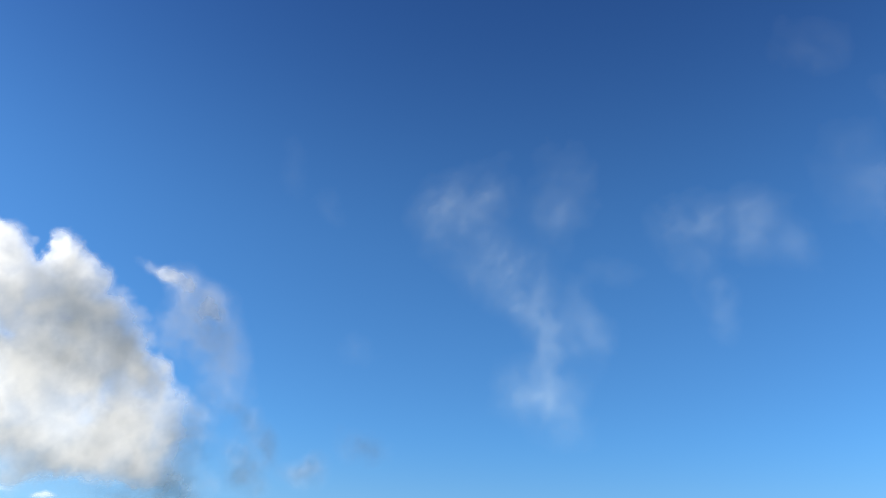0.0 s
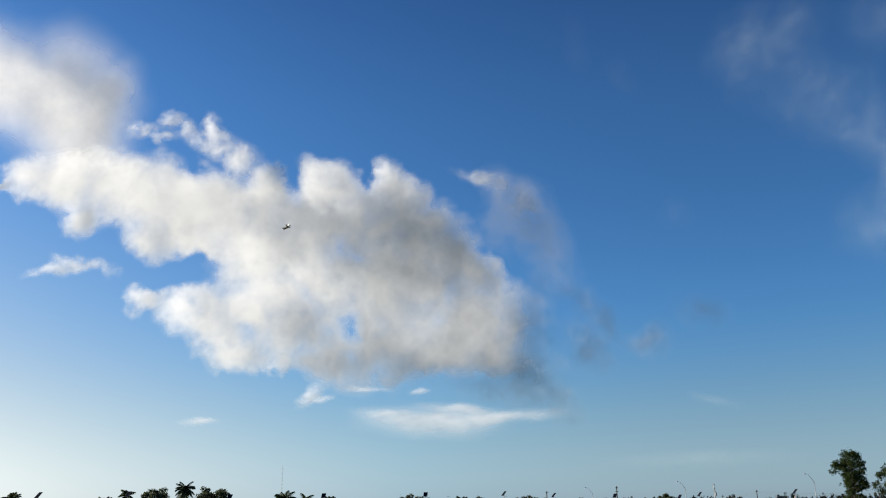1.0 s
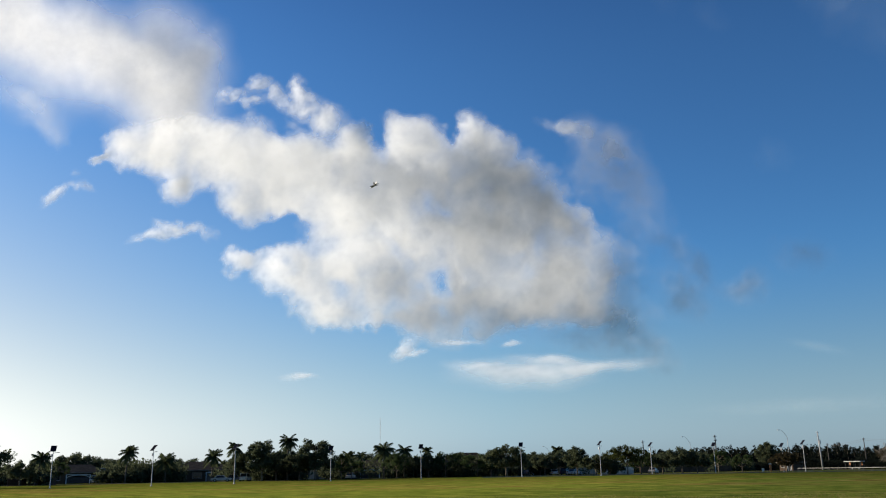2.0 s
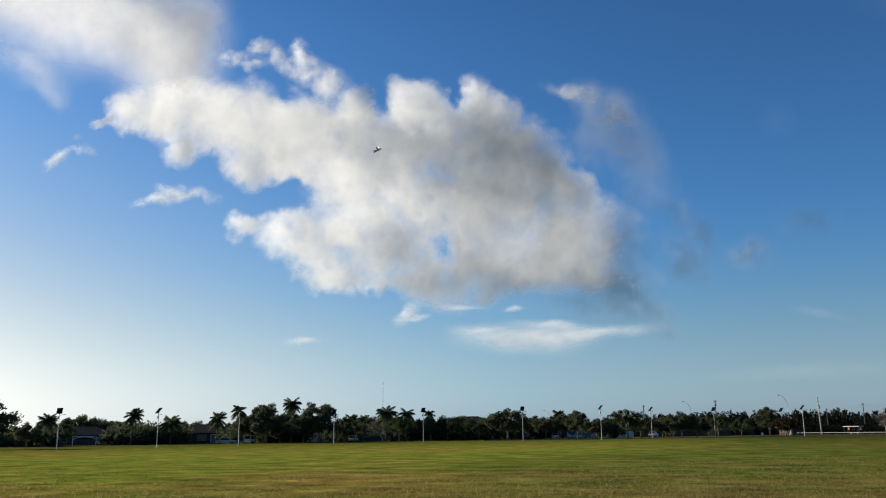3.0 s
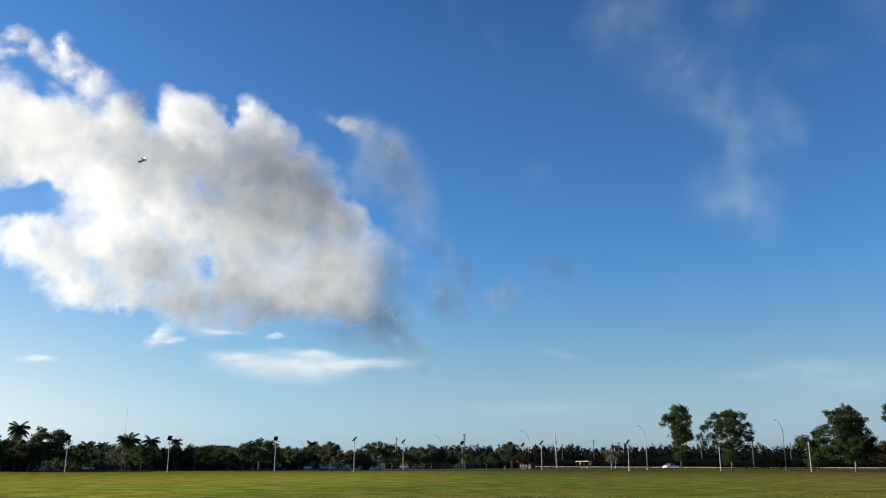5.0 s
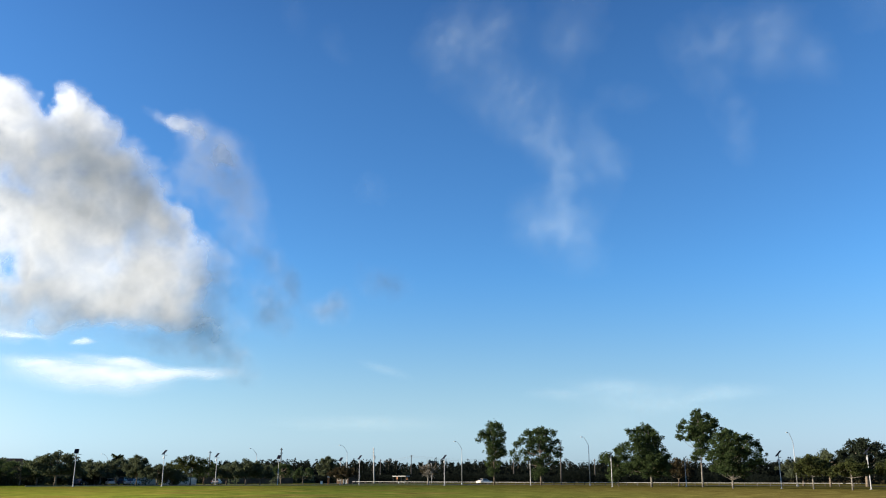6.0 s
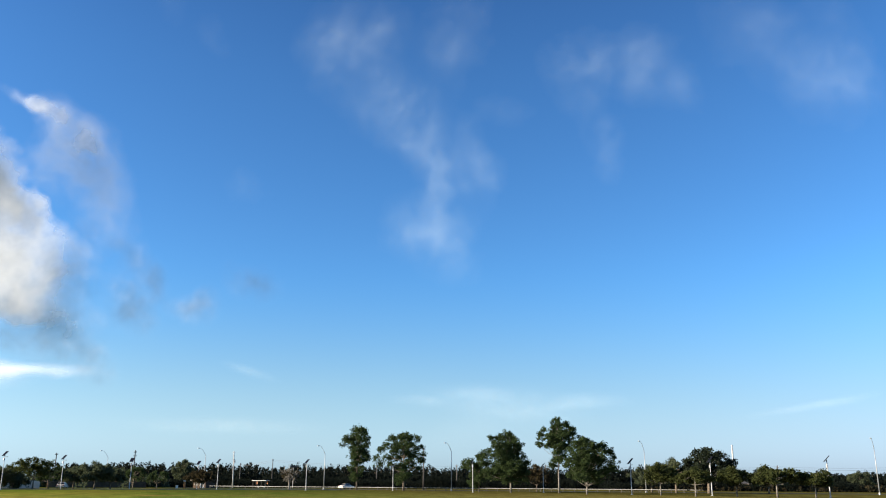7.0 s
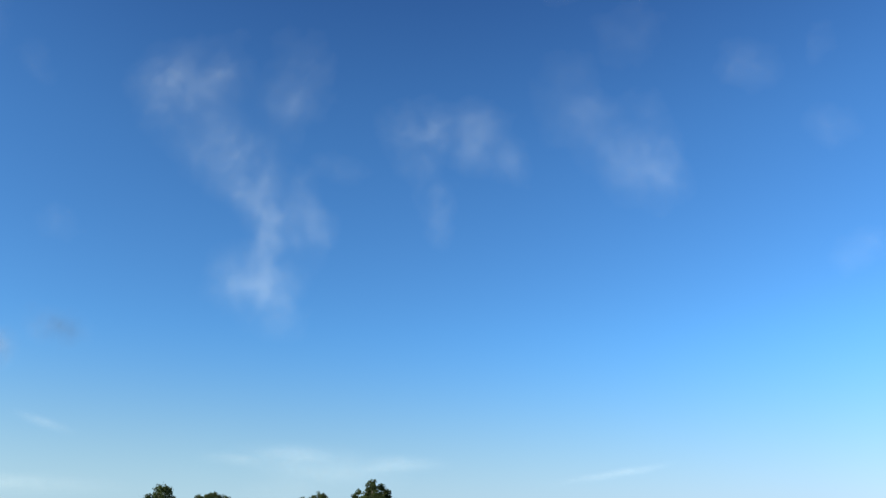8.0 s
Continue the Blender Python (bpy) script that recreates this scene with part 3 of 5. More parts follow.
# ---- trees ----
def leaf_cloud(centres, radii, count, size, seed, gaps=0.0, squash=1.0, tufts=0):
    """count small bent leaf clumps, spread through balls; noise keeps gaps open."""
    rng = np.random.default_rng(seed)
    C, Rr = np.array(centres, float), np.array(radii, float)
    if tufts:
        # every leaf mass is a bunch of small tufts
        way = rng.normal(size=(len(C), tufts, 3))
        way /= np.linalg.norm(way, axis=2)[:, :, None]
        off = way * (Rr[:, None] * rng.uniform(0.35, 0.95, (len(C), tufts)))[:, :, None] * np.array([1, 1, squash])
        C, Rr = (C[:, None, :] + off).reshape(-1, 3), (Rr[:, None] * rng.uniform(0.32, 0.6, (len(C), tufts))).reshape(-1)
    share = Rr ** 2.2 / (Rr ** 2.2).sum()
    pick = rng.choice(len(C), count, p=share)
    d = rng.normal(size=(count, 3))
    d /= np.linalg.norm(d, axis=1)[:, None]
    r = rng.random(count) ** 0.42
    p = C[pick] + d * (r * Rr[pick] * (1 + 0.16 * rng.normal(size=count)))[:, None] * np.array([1, 1, squash])
    if gaps:
        ok = np.array([noise.noise(Vector(q) * 0.75 + Vector((seed, 0, 0))) > -0.34 + gaps for q in p])
        p = p[ok]
    n = len(p)
    u = rng.normal(size=(n, 3))
    u /= np.linalg.norm(u, axis=1)[:, None]
    w = rng.normal(size=(n, 3))
    w -= (w * u).sum(1)[:, None] * u
    w /= np.linalg.norm(w, axis=1)[:, None]
    s = size * (0.55 + 0.9 * rng.random(n))[:, None]
    u, w = u * s, w * s * 0.6
    fold = np.cross(u, w)
    fold *= 0.35 * s / (np.linalg.norm(fold, axis=1)[:, None] + 1e-9)
    vs = np.stack([p - u, p - w + fold, p + u, p + w + fold], 1).reshape(-1, 3)
    fs = np.stack([np.arange(n) * 4 + k for k in (0, 1, 2, 3)], 1)
    fs = np.concatenate([fs[:, [0, 1, 2]], fs[:, [0, 2, 3]]])
    return vs.tolist(), fs.tolist()


def tree(label, lobes, seed, trunk=0.25, fork=0.3, leaf=LEAF, bark=BARK, count=2600, size=0.3, gaps=0.0, lean=0.0, group="", squash=0.85, bare=0.0):
    """A tree at the origin. lobes: its leaf masses (across, up, radius); they are set at random depths round the trunk."""
    rng = np.random.default_rng(seed)
    top = max(z + r for _, z, r in lobes)
    half = max(abs(x) + r for x, z, r in lobes)
    centres = []
    for x, z, r in lobes:
        room = max(0.0, half * math.sqrt(max(0.05, 1 - (x / half) ** 2)) - r)
        centres.append((x, rng.uniform(-1, 1) * room * 0.8, z))
    # a second set behind and before the first, so that the crown is round
    more = [(x * 0.5 + rng.normal() * 0.2, (1 if k % 2 else -1) * half * rng.uniform(0.35, 0.7), z - 0.1 * r) for k, (x, z, r) in enumerate(lobes)]
    radii = [r for _, _, r in lobes]
    root = thing("tree", label, "tree", group)
    low = min(z - r for _, z, r in lobes)
    hf = max(0.8, fork * top)
    stem = [(0, 0, -0.1), (lean * 0.3, 0.03, hf * 0.5), (lean * 0.6, 0, hf), (lean + rng.normal() * 0.1, rng.normal() * 0.1, (hf + top) / 2), (lean, 0, top * 0.86)]
    part("trunk", tube(stem, [trunk * 1.35, trunk, trunk * 0.85, trunk * 0.45, trunk * 0.12], 10), bark, root, smooth=True)
    limbs = []
    for (x, y, z), r in zip(centres + more, radii + radii):
        start = Vector(stem[2]).lerp(Vector(stem[4]), float(np.clip((z - hf) / (top * 0.86 - hf) - 0.35, 0, 0.8)) if z > hf else 0.0)
        end = Vector((x, y, z))
        mid = start.lerp(end, 0.5) + Vector((rng.normal() * 0.15, rng.normal() * 0.15, -0.08 * (end - start).length))
        limbs.append(tube([start, mid, end], [trunk * 0.42, trunk * 0.25, trunk * 0.07], 5))
        for _ in range(2 + int(bare * 8)):
            tip = end + Vector(rng.normal(size=3).tolist()) * r * 0.6
            limbs.append(tube([mid.lerp(end, 0.6), tip], [trunk * 0.12 * (1 + 0.6 * bare), trunk * 0.03 * (1 + bare)], 4))
    part("branchwork", join(*limbs), bark, root)
    part("crown", leaf_cloud(centres + more, radii + [r * 0.9 for r in radii], count, size, seed, gaps, squash, tufts=12), leaf, root)
    return root


def palm(label, height, spread, seed, fronds=24, droop=1.0, trunk=0.16):
    rng = np.random.default_rng(seed)
    root = thing("palm_tree", label, "palm tree", "palms among the houses")
    top = Vector((rng.normal() * 0.25, rng.normal() * 0.25, height - spread * 0.55))
    part("trunk", tube([(0, 0, -0.1), (top.x * 0.3, top.y * 0.2, top.z * 0.4), (top.x * 0.7, top.y * 0.7, top.z * 0.8), top], [trunk * 1.4, trunk, trunk * 0.9, trunk * 0.8], 8), BARK, root, smooth=True)
    pieces = []
    for k in range(fronds):
        a = 2 * math.pi * (k * 0.382 + rng.random() * 0.06)
        rise = rng.uniform(-0.6, 1.45)
        out = Vector((math.cos(a), math.sin(a), 0))
        side = Vector((-math.sin(a), math.cos(a), 0))
        spine = []
        for i in range(8):
            s = i / 7
            spine.append(top + out * spread * s * math.cos(rise * (1 - 0.4 * s)) * (1 - 0.12 * s) + Vector((0, 0, spread * (math.sin(rise) * s - droop * 0.5 * s * s * (1.15 - 0.42 * max(0.0, math.sin(rise)))))))
        pieces.append(tube(spine, [0.035 - 0.004 * i for i in range(8)], 3))
        for i in range(1, 26):
            s = i / 25.5
            j = min(int(s * 7), 6)
            b = spine[j].lerp(spine[j + 1], s * 7 - j)
            length = spread * 0.34 * math.sin(math.pi * (0.12 + 0.8 * s)) + 0.12
            along = (spine[j + 1] - spine[j]).normalized()
            for sign in (-1, 1):
                tip = b + side * sign * length * 0.8 + along * length * 0.45 + Vector((0, 0, -length * (0.4 + 0.4 * rng.random())))
                wdt = along * 0.1
                pieces.append(([b - wdt, b + wdt, tip], [(0, 1, 2)]))
    part("frond_crown", join(*pieces), FROND, root)
    return root


def put(ob, az, d, turn=None, scale=1.0, z=0.0):
    """Stand a thing az degrees to the left, d metres off, its front towards the middle of the field."""
    ob.matrix_world = Matrix.Translation(at(az, d, z)) @ Matrix.Rotation(radians(az if turn is None else turn), 4, "Z") @ Matrix.Scale(scale, 4)
    return ob


# the five tall trees and the small ones along the rail
put(tree("tall open-crowned tree with a slim dark trunk by the rail fence", [(0.2, 14.5, 1.4), (-0.9, 13.6, 1.3), (1.6, 13.8, 1.4), (-2.3, 12.0, 1.5), (-3.4, 11.1, 1.1), (-0.5, 12.0, 1.8), (2.1, 12.0, 1.6), (2.5, 10.6, 1.1), (-0.9, 9.9, 1.6), (0.9, 9.7, 1.6), (-1.4, 8.1, 1.4), (2.1, 8.6, 1.4), (3.4, 7.5, 1.1), (1.4, 7.2, 1.4), (-0.5, 6.5, 1.4), (-0.9, 5.1, 1.4), (0.9, 5.1, 1.1), (-0.5, 3.3, 1.5)],
    101, 0.15, 0.42, count=19000, size=0.15, gaps=0.06), -7.87, 205).scale = (0.97, 0.97, 0.95)
put(tree("broad dome-crowned tree with gaps in its leaves", [(-5.5, 6.5, 1.2), (-5.7, 8.0, 1.1), (-4.6, 9.6, 1.3), (-3.7, 11.2, 1.3), (-2.1, 12.5, 1.3), (-0.3, 13.0, 1.3), (1.5, 13.0, 1.3), (2.8, 12.1, 1.3), (3.5, 10.5, 1.3), (3.9, 8.9, 1.2), (3.7, 7.2, 1.2), (3.0, 5.6, 1.0), (-2.5, 10.5, 1.3), (-0.5, 11.0, 1.5), (1.3, 10.7, 1.5), (0.4, 8.9, 1.5), (-1.9, 8.5, 1.2), (-3.7, 7.8, 1.3), (2.1, 8.5, 1.4), (-3.2, 5.8, 1.0), (1.3, 6.7, 1.3), (-0.5, 5.6, 1.4), (0.4, 3.8, 1.5), (-1.0, 2.5, 1.4)],
    102, 0.18, 0.3, count=23000, size=0.15, gaps=0.08), -10.92, 200).scale = (1.07, 1.07, 0.93)
put(tree("large dense round-crowned tree with a pale trunk", [(-0.9, 12.4, 1.0), (-1.8, 11.6, 1.1), (-3.5, 11.6, 1.0), (0.1, 11.6, 1.2), (1.4, 10.5, 1.2), (-2.9, 10.1, 1.4), (-1.1, 9.8, 1.7), (1.2, 9.0, 1.5), (-4.6, 8.4, 1.4), (-2.5, 7.9, 1.8), (-0.3, 7.5, 2.0), (1.9, 7.5, 1.5), (-4.8, 6.4, 1.5), (-3.3, 5.2, 1.8), (-0.7, 5.2, 2.0), (1.9, 5.6, 1.7), (3.1, 6.2, 1.1), (-4.0, 3.8, 1.5), (-1.8, 3.2, 1.7), (1.2, 3.6, 1.7), (2.9, 4.1, 1.3), (3.1, 2.6, 1.0), (-5.2, 4.5, 1.0)],
    103, 0.16, 0.2, count=30000, size=0.15, gaps=0.0, bark=PALE_BARK), -17.92, 168).scale = (0.97, 0.97, 0.875)
put(tree("slim light-crowned tree beside a larger one", [(-2.4, 6.1, 1.5), (-2.9, 5.7, 1.0), (0.0, 7.5, 1.1), (0.6, 7.9, 0.9), (-0.2, 5.5, 1.6), (-0.8, 3.9, 1.5), (0.4, 3.1, 1.6), (-1.2, 2.0, 1.3)], 104, 0.1, 0.3, count=7000, size=0.15, gaps=0.04), -15.85, 176).scale = (1, 1, 0.9)
put(tree("tallest tree, its crown in separate tufts on long limbs", [(0.3, 14.3, 1.1), (-0.4, 13.4, 1.0), (1.4, 13.2, 1.1), (2.9, 12.6, 1.1), (3.4, 11.5, 1.0), (0.5, 12.1, 1.4), (2.1, 11.3, 1.4), (-2.5, 12.3, 1.1), (-3.2, 11.2, 1.1), (-1.9, 11.0, 1.1), (-3.6, 9.7, 0.9), (-2.1, 9.5, 1.0), (-0.1, 9.9, 1.4), (1.4, 9.5, 1.4), (0.3, 8.2, 1.2), (-0.4, 6.6, 1.1), (1.0, 6.8, 1.1), (-1.2, 5.5, 0.9)],
    105, 0.15, 0.34, count=19000, size=0.15, gaps=0.06, bark=PALE_BARK), -21.05, 164).scale = (0.95, 0.95, 0.905)
put(tree("wide spreading tree with low pale limbs", [(-0.1, 9.9, 0.9), (-0.7, 9.3, 1.1), (-1.9, 9.0, 1.1), (-2.5, 7.8, 1.2), (1.4, 8.8, 1.2), (2.7, 8.6, 1.1), (3.7, 7.7, 1.2), (4.5, 6.7, 0.9), (4.8, 5.4, 0.9), (0.1, 8.0, 1.6), (2.0, 7.0, 1.6), (-2.2, 6.4, 1.5), (-0.3, 5.7, 1.8), (2.7, 5.7, 1.6), (-3.2, 5.4, 1.1), (4.3, 4.4, 1.0), (-1.9, 4.4, 1.5), (0.7, 4.1, 1.6), (3.3, 3.7, 1.2), (-2.5, 3.4, 1.0), (-0.6, 3.1, 1.3), (2.0, 2.8, 1.1)],
    106, 0.13, 0.13, count=27000, size=0.14, gaps=0.04, bark=PALE_BARK), -22.83, 146).scale = (0.97, 0.97, 0.885)
put(tree("brown-leaved shrubby tree behind the tall ones", [(0, 4.6, 1.3), (-1.6, 4.2, 1.3), (1.6, 4.1, 1.3), (-2.4, 2.8, 1.2), (2.5, 2.8, 1.3), (0, 2.8, 1.5)], 107, 0.13, 0.2, leaf=LEAF_DRY, count=3679, size=0.18, gaps=0.1), -19.6, 182)
put(tree("small round tree with a white-painted trunk", [(0, 4.0, 1.1), (-1.4, 3.5, 1.1), (1.5, 3.5, 1.1), (-2.0, 2.6, 0.8), (2.1, 2.6, 0.9), (0, 2.7, 1.2)], 108, 0.09, 0.34, leaf=LEAF_SUNNY, count=5060, size=0.14, bark=PALE_BARK), -27.44, 140)
put(tree("large dark spreading tree behind smaller ones", [(0, 8.0, 1.4), (-2.2, 7.2, 1.5), (2.3, 7.2, 1.5), (-4.0, 6.0, 1.4), (4.2, 6.0, 1.4), (0, 5.8, 2.0), (-2.5, 4.4, 1.9), (2.6, 4.4, 1.9), (4.6, 4.3, 1.2), (-4.7, 4.6, 1.0)],
    109, 0.32, 0.25, leaf=LEAF_BLACK, count=8740, size=0.20), -30.4, 182)
small = tree("small flat-topped tree with a white-painted trunk", [(0, 3.2, 0.9), (-1.2, 2.9, 0.9), (1.2, 2.9, 0.9), (-1.9, 2.3, 0.7), (1.9, 2.3, 0.7), (0, 2.2, 1.0)], 110, 0.085, 0.36, leaf=LEAF_SUNNY, count=5200, size=0.12, bark=PALE_BARK, group="young trees in a row")
put(small, -29.57, 130)
small.scale = (1.2, 1.2, 1.0)
for az, d, sc, turn in ((-32.02, 133, 1.03, 130), (-34.36, 128, 1.05, 40), (-36.52, 130, 0.92, 250)):
    copy_thing(small, Matrix.Translation(at(az, d)) @ Matrix.Rotation(radians(turn), 4, "Z")).scale = (sc * 1.25, sc * 1.25, sc)
put(tree("bare twiggy tree losing its brown leaves", [(0, 3.5, 1.0), (-1.3, 3.3, 0.9), (1.4, 3.2, 0.9), (0, 2.6, 0.9), (-1.0, 2.4, 0.7), (1.0, 2.3, 0.7)], 111, 0.2, 0.25, leaf=LEAF_DRY, bark=PALE_BARK, count=500, size=0.12, bare=2.2), -3.53, 200, scale=1.12)
put(tree("low brown-green tree beside the gate", [(0, 3.6, 1.2), (-1.9, 3.2, 1.2), (1.9, 3.2, 1.2), (-3.0, 2.4, 1.0), (3.0, 2.4, 1.0), (0, 2.2, 1.3)], 112, 0.16, 0.25, leaf=LEAF_DRY, count=4140, size=0.17), 2.02, 215)

# trees and palms among the houses
broad = tree("broad dark-leaved tree before the houses", [(0, 5.9, 1.2), (-2.1, 5.3, 1.3), (2.1, 5.3, 1.3), (-3.6, 4.3, 1.1), (3.6, 4.3, 1.2), (0, 4.0, 1.8), (-2, 3.3, 1.4), (2, 3.3, 1.4), (-3.4, 3.0, 0.9), (3.3, 2.9, 0.9)], 121, 0.17, 0.28, leaf=LEAF_DARK, count=8500, size=0.175, group="trees before the houses")
upright = tree("upright dark-leaved tree before the houses", [(0, 8.1, 1.2), (-1.4, 7.0, 1.5), (1.5, 6.8, 1.5), (-2.6, 5.3, 1.6), (2.6, 5.2, 1.6), (0, 4.6, 2.0), (-2, 3.6, 1.4), (2.2, 3.5, 1.4), (0.8, 3.0, 1.0)], 122, 0.19, 0.25, leaf=LEAF_DARK, count=9500, size=0.185, group="trees before the houses")
airy = tree("airy light-leaved tree before the houses", [(0, 6.2, 1.1), (-1.8, 5.6, 1.1), (1.8, 5.7, 1.1), (-3.2, 4.6, 1.1), (3.2, 4.6, 1.1), (0, 4.4, 1.5), (-1.6, 3.2, 1.1), (1.8, 3.2, 1.1), (-4.0, 3.6, 0.8), (4.1, 3.5, 0.8)], 123, 0.13, 0.25, leaf=LEAF, count=8000, size=0.13, gaps=0.04, bare=0.5, group="trees before the houses")
shrub = tree("dense dark shrub by the road", [(0, 1.9, 0.9), (-1.2, 1.6, 0.9), (1.3, 1.5, 0.9), (-2.2, 1.0, 0.8), (2.2, 1.0, 0.8), (0, 0.9, 1.0)], 124, 0.1, 0.3, leaf=LEAF_DARK, count=3679, size=0.17, group="shrubs by the road")
first = set()


def plant(kind, spots):
    """Stand trees of one kind on spots: azimuth, distance, scale, turn."""
    for az, d, sc, turn in spots:
        m = Matrix.Translation(at(az, d)) @ Matrix.Rotation(radians(turn), 4, "Z")
        ob = kind
        if kind.name in first:
            ob = copy_thing(kind, m)
        else:
            first.add(kind.name)
            ob.matrix_world = m
        ob.scale = (sc * (1.05 + 0.2 * math.sin(turn)), sc * 1.12, sc * (0.94 + 0.08 * math.cos(1.7 * turn)))


# along the side street, west
plant(broad, [(49.4, 200, 0.72, 100), (46.5, 251, 1.15, 40), (45.2, 248, 1.1, 190), (36.1, 206, 0.95, 70), (34.4, 212, 1.0, 300), (39.6, 250, 0.98, 20), (37.2, 246, 0.98, 50), (43.9, 264, 0.95, 110), (48.0, 250, 1.0, 160), (41.0, 254, 0.92, 0)])
plant(upright, [(51.9, 165, 1.12, 20), (35.3, 198, 0.98, 0)])
plant(airy, [(47.6, 222, 0.8, 60), (43.2, 225, 0.68, 10), (41.8, 232, 0.75, 90)])
plant(shrub, [(48.6, 205, 1.2, 0), (44.3, 212, 1.3, 50), (42.6, 215, 1.4, 150), (41.2, 218, 1.5, 250), (35.0, 222, 1.5, 0)])
# before the middle houses
plant(broad, [(32.9, 205, 1.05, 220), (28.4, 253, 0.95, 0), (24.5, 212, 0.95, 80), (30.9, 252, 0.9, 20), (26.2, 255, 0.95, 160)])
plant(upright, [(31.9, 196, 1.0, 140), (33.75, 216, 0.86, 200), (27.4, 252, 0.88, 60), (25.2, 250, 0.75, 50), (33.2, 250, 0.85, 10), (29.7, 255, 0.8, 60)])
plant(airy, [(30.2, 205, 0.85, 30), (29.55, 208, 0.72, 120), (26.6, 205, 0.85, 200)])
plant(shrub, [(33.4, 224, 1.4, 30), (30.6, 226, 1.5, 60), (26.1, 226, 1.2, 90), (25.2, 222, 1.5, 110)])
# before the long wall and the cars
plant(broad, [(22.4, 225, 0.85, 15), (19.4, 195, 1.02, 45), (20.4, 214, 0.85, 130), (16.9, 222, 0.85, 95), (15.8, 232, 0.9, 240), (18.2, 268, 1.0, 160), (22.6, 262, 0.95, 0)])
plant(upright, [(17.6, 230, 0.74, 10), (14.8, 210, 0.82, 180), (15.2, 262, 0.8, 0), (20.2, 262, 0.78, 80)])
plant(airy, [(23.4, 212, 0.98, 150), (21.3, 208, 0.85, 260)])
plant(shrub, [(23.0, 224, 1.4, 10), (20.9, 222, 1.3, 200), (18.6, 226, 1.4, 220), (17.2, 226, 1.4, 20)])
# towards the street corner and beyond
plant(broad, [(-28.4, 185, 1.0, 30), (-26.9, 196, 0.82, 140), (-33.9, 182, 0.8, 80), (-39.0, 300, 0.85, 0), (-41.3, 300, 0.75, 200), (-43.5, 290, 0.8, 100), (13.6, 205, 0.75, 20), (9.4, 215, 0.72, 60), (8.2, 205, 0.82, 170), (7.3, 212, 0.74, 280), (12.9, 262, 0.9, 160), (10.2, 268, 0.85, 60), (6.6, 275, 0.85, 60), (9.0, 275, 0.9, 200)])
plant(upright, [(3.05, 300, 0.98, 0)])
put(tree("flat-topped spreading tree with light feathery leaves", [(0.2, 6.3, 0.9), (-1.6, 6.2, 0.9), (1.8, 6.0, 0.9), (-3.2, 5.7, 1.0), (3.3, 5.4, 1.0), (-4.6, 5.0, 0.9), (4.5, 4.6, 0.9), (-2.2, 5.0, 1.4), (0.2, 5.1, 1.5), (2.3, 4.8, 1.4), (-3.6, 4.1, 1.2), (3.6, 3.8, 1.1), (-1.0, 3.8, 1.3), (1.4, 3.6, 1.3)],
    113, 0.14, 0.3, leaf=LEAF_SUNNY, count=10000, size=0.14, gaps=0.14), 11.6, 203).scale = (0.98, 0.98, 0.93)
plant(airy, [(10.75, 212, 0.72, 110), (6.0, 222, 0.75, 30), (4.6, 235, 0.62, 70)])
plant(shrub, [(12.7, 212, 1.2, 0)])
for az, d, h, sp, seed, fr, dr in (
        (48.5, 212, 7.1, 2.6, 201, 24, 0.8), (43.58, 210, 8.2, 2.7, 202, 24, 0.9), (41.2, 214, 6.6, 3.3, 203, 26, 1.0), (38.4, 214, 7.3, 2.7, 204, 24, 0.8),
        (37.0, 200, 8.6, 2.2, 205, 24, 1.1), (33.7, 210, 10.6, 2.7, 206, 26, 0.9), (27.45, 214, 8.6, 3.3, 207, 26, 1.0), (26.1, 214, 8.1, 2.6, 208, 24, 1.1),
        (29.75, 226, 6.8, 2.5, 209, 18, 1.0), (16.0, 240, 7.6, 2.2, 210, 22, 1.0), (28.9, 252, 7.4, 2.5, 211, 18, 1.1), (24.6, 216, 7.4, 2.0, 212, 20, 1.0)):
    put(palm("dark palm tree with arching fronds", h, sp, seed, fr, dr), az, d)


# the far pine wood, one uncountable mass
def wood():
    rng = np.random.default_rng(5)
    C, Rr, stems, low_c, low_r = [], [], [], [], []
    for k in range(1100):
        az = 10.5 - 55 * rng.random()
        d = rng.uniform(430, 540)
        tall = 8.5 + 2.2 * rng.random() ** 2 + 1.0 * math.sin(az * 1.7) * math.sin(az * 0.6)
        if az < -32:
            tall *= 0.72
        p = at(az, d)
        stems.append(tube([(p.x, p.y, -0.1), (p.x, p.y, tall * 0.85)], [0.2, 0.03], 4))
        for j in range(6):
            z = tall * (0.3 + 0.13 * j)
            C.append((p.x + rng.normal() * 0.3, p.y + rng.normal() * 0.3, z))
            Rr.append((1.1 - 0.11 * j) * rng.uniform(1.5, 2.1))
        for z in (1.6, 3.9):
            low_c.append((p.x + rng.normal(), p.y - 6 + rng.normal(), z))
            low_r.append(2.5)
    part_of = thing("pine_wood", "dark pine wood along the horizon", "wood", kind="stuff")
    part("trunk_stand", join(*stems), BARK, part_of)
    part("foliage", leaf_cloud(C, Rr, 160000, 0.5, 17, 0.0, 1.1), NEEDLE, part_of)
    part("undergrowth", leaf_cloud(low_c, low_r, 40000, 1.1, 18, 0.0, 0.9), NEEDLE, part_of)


wood()


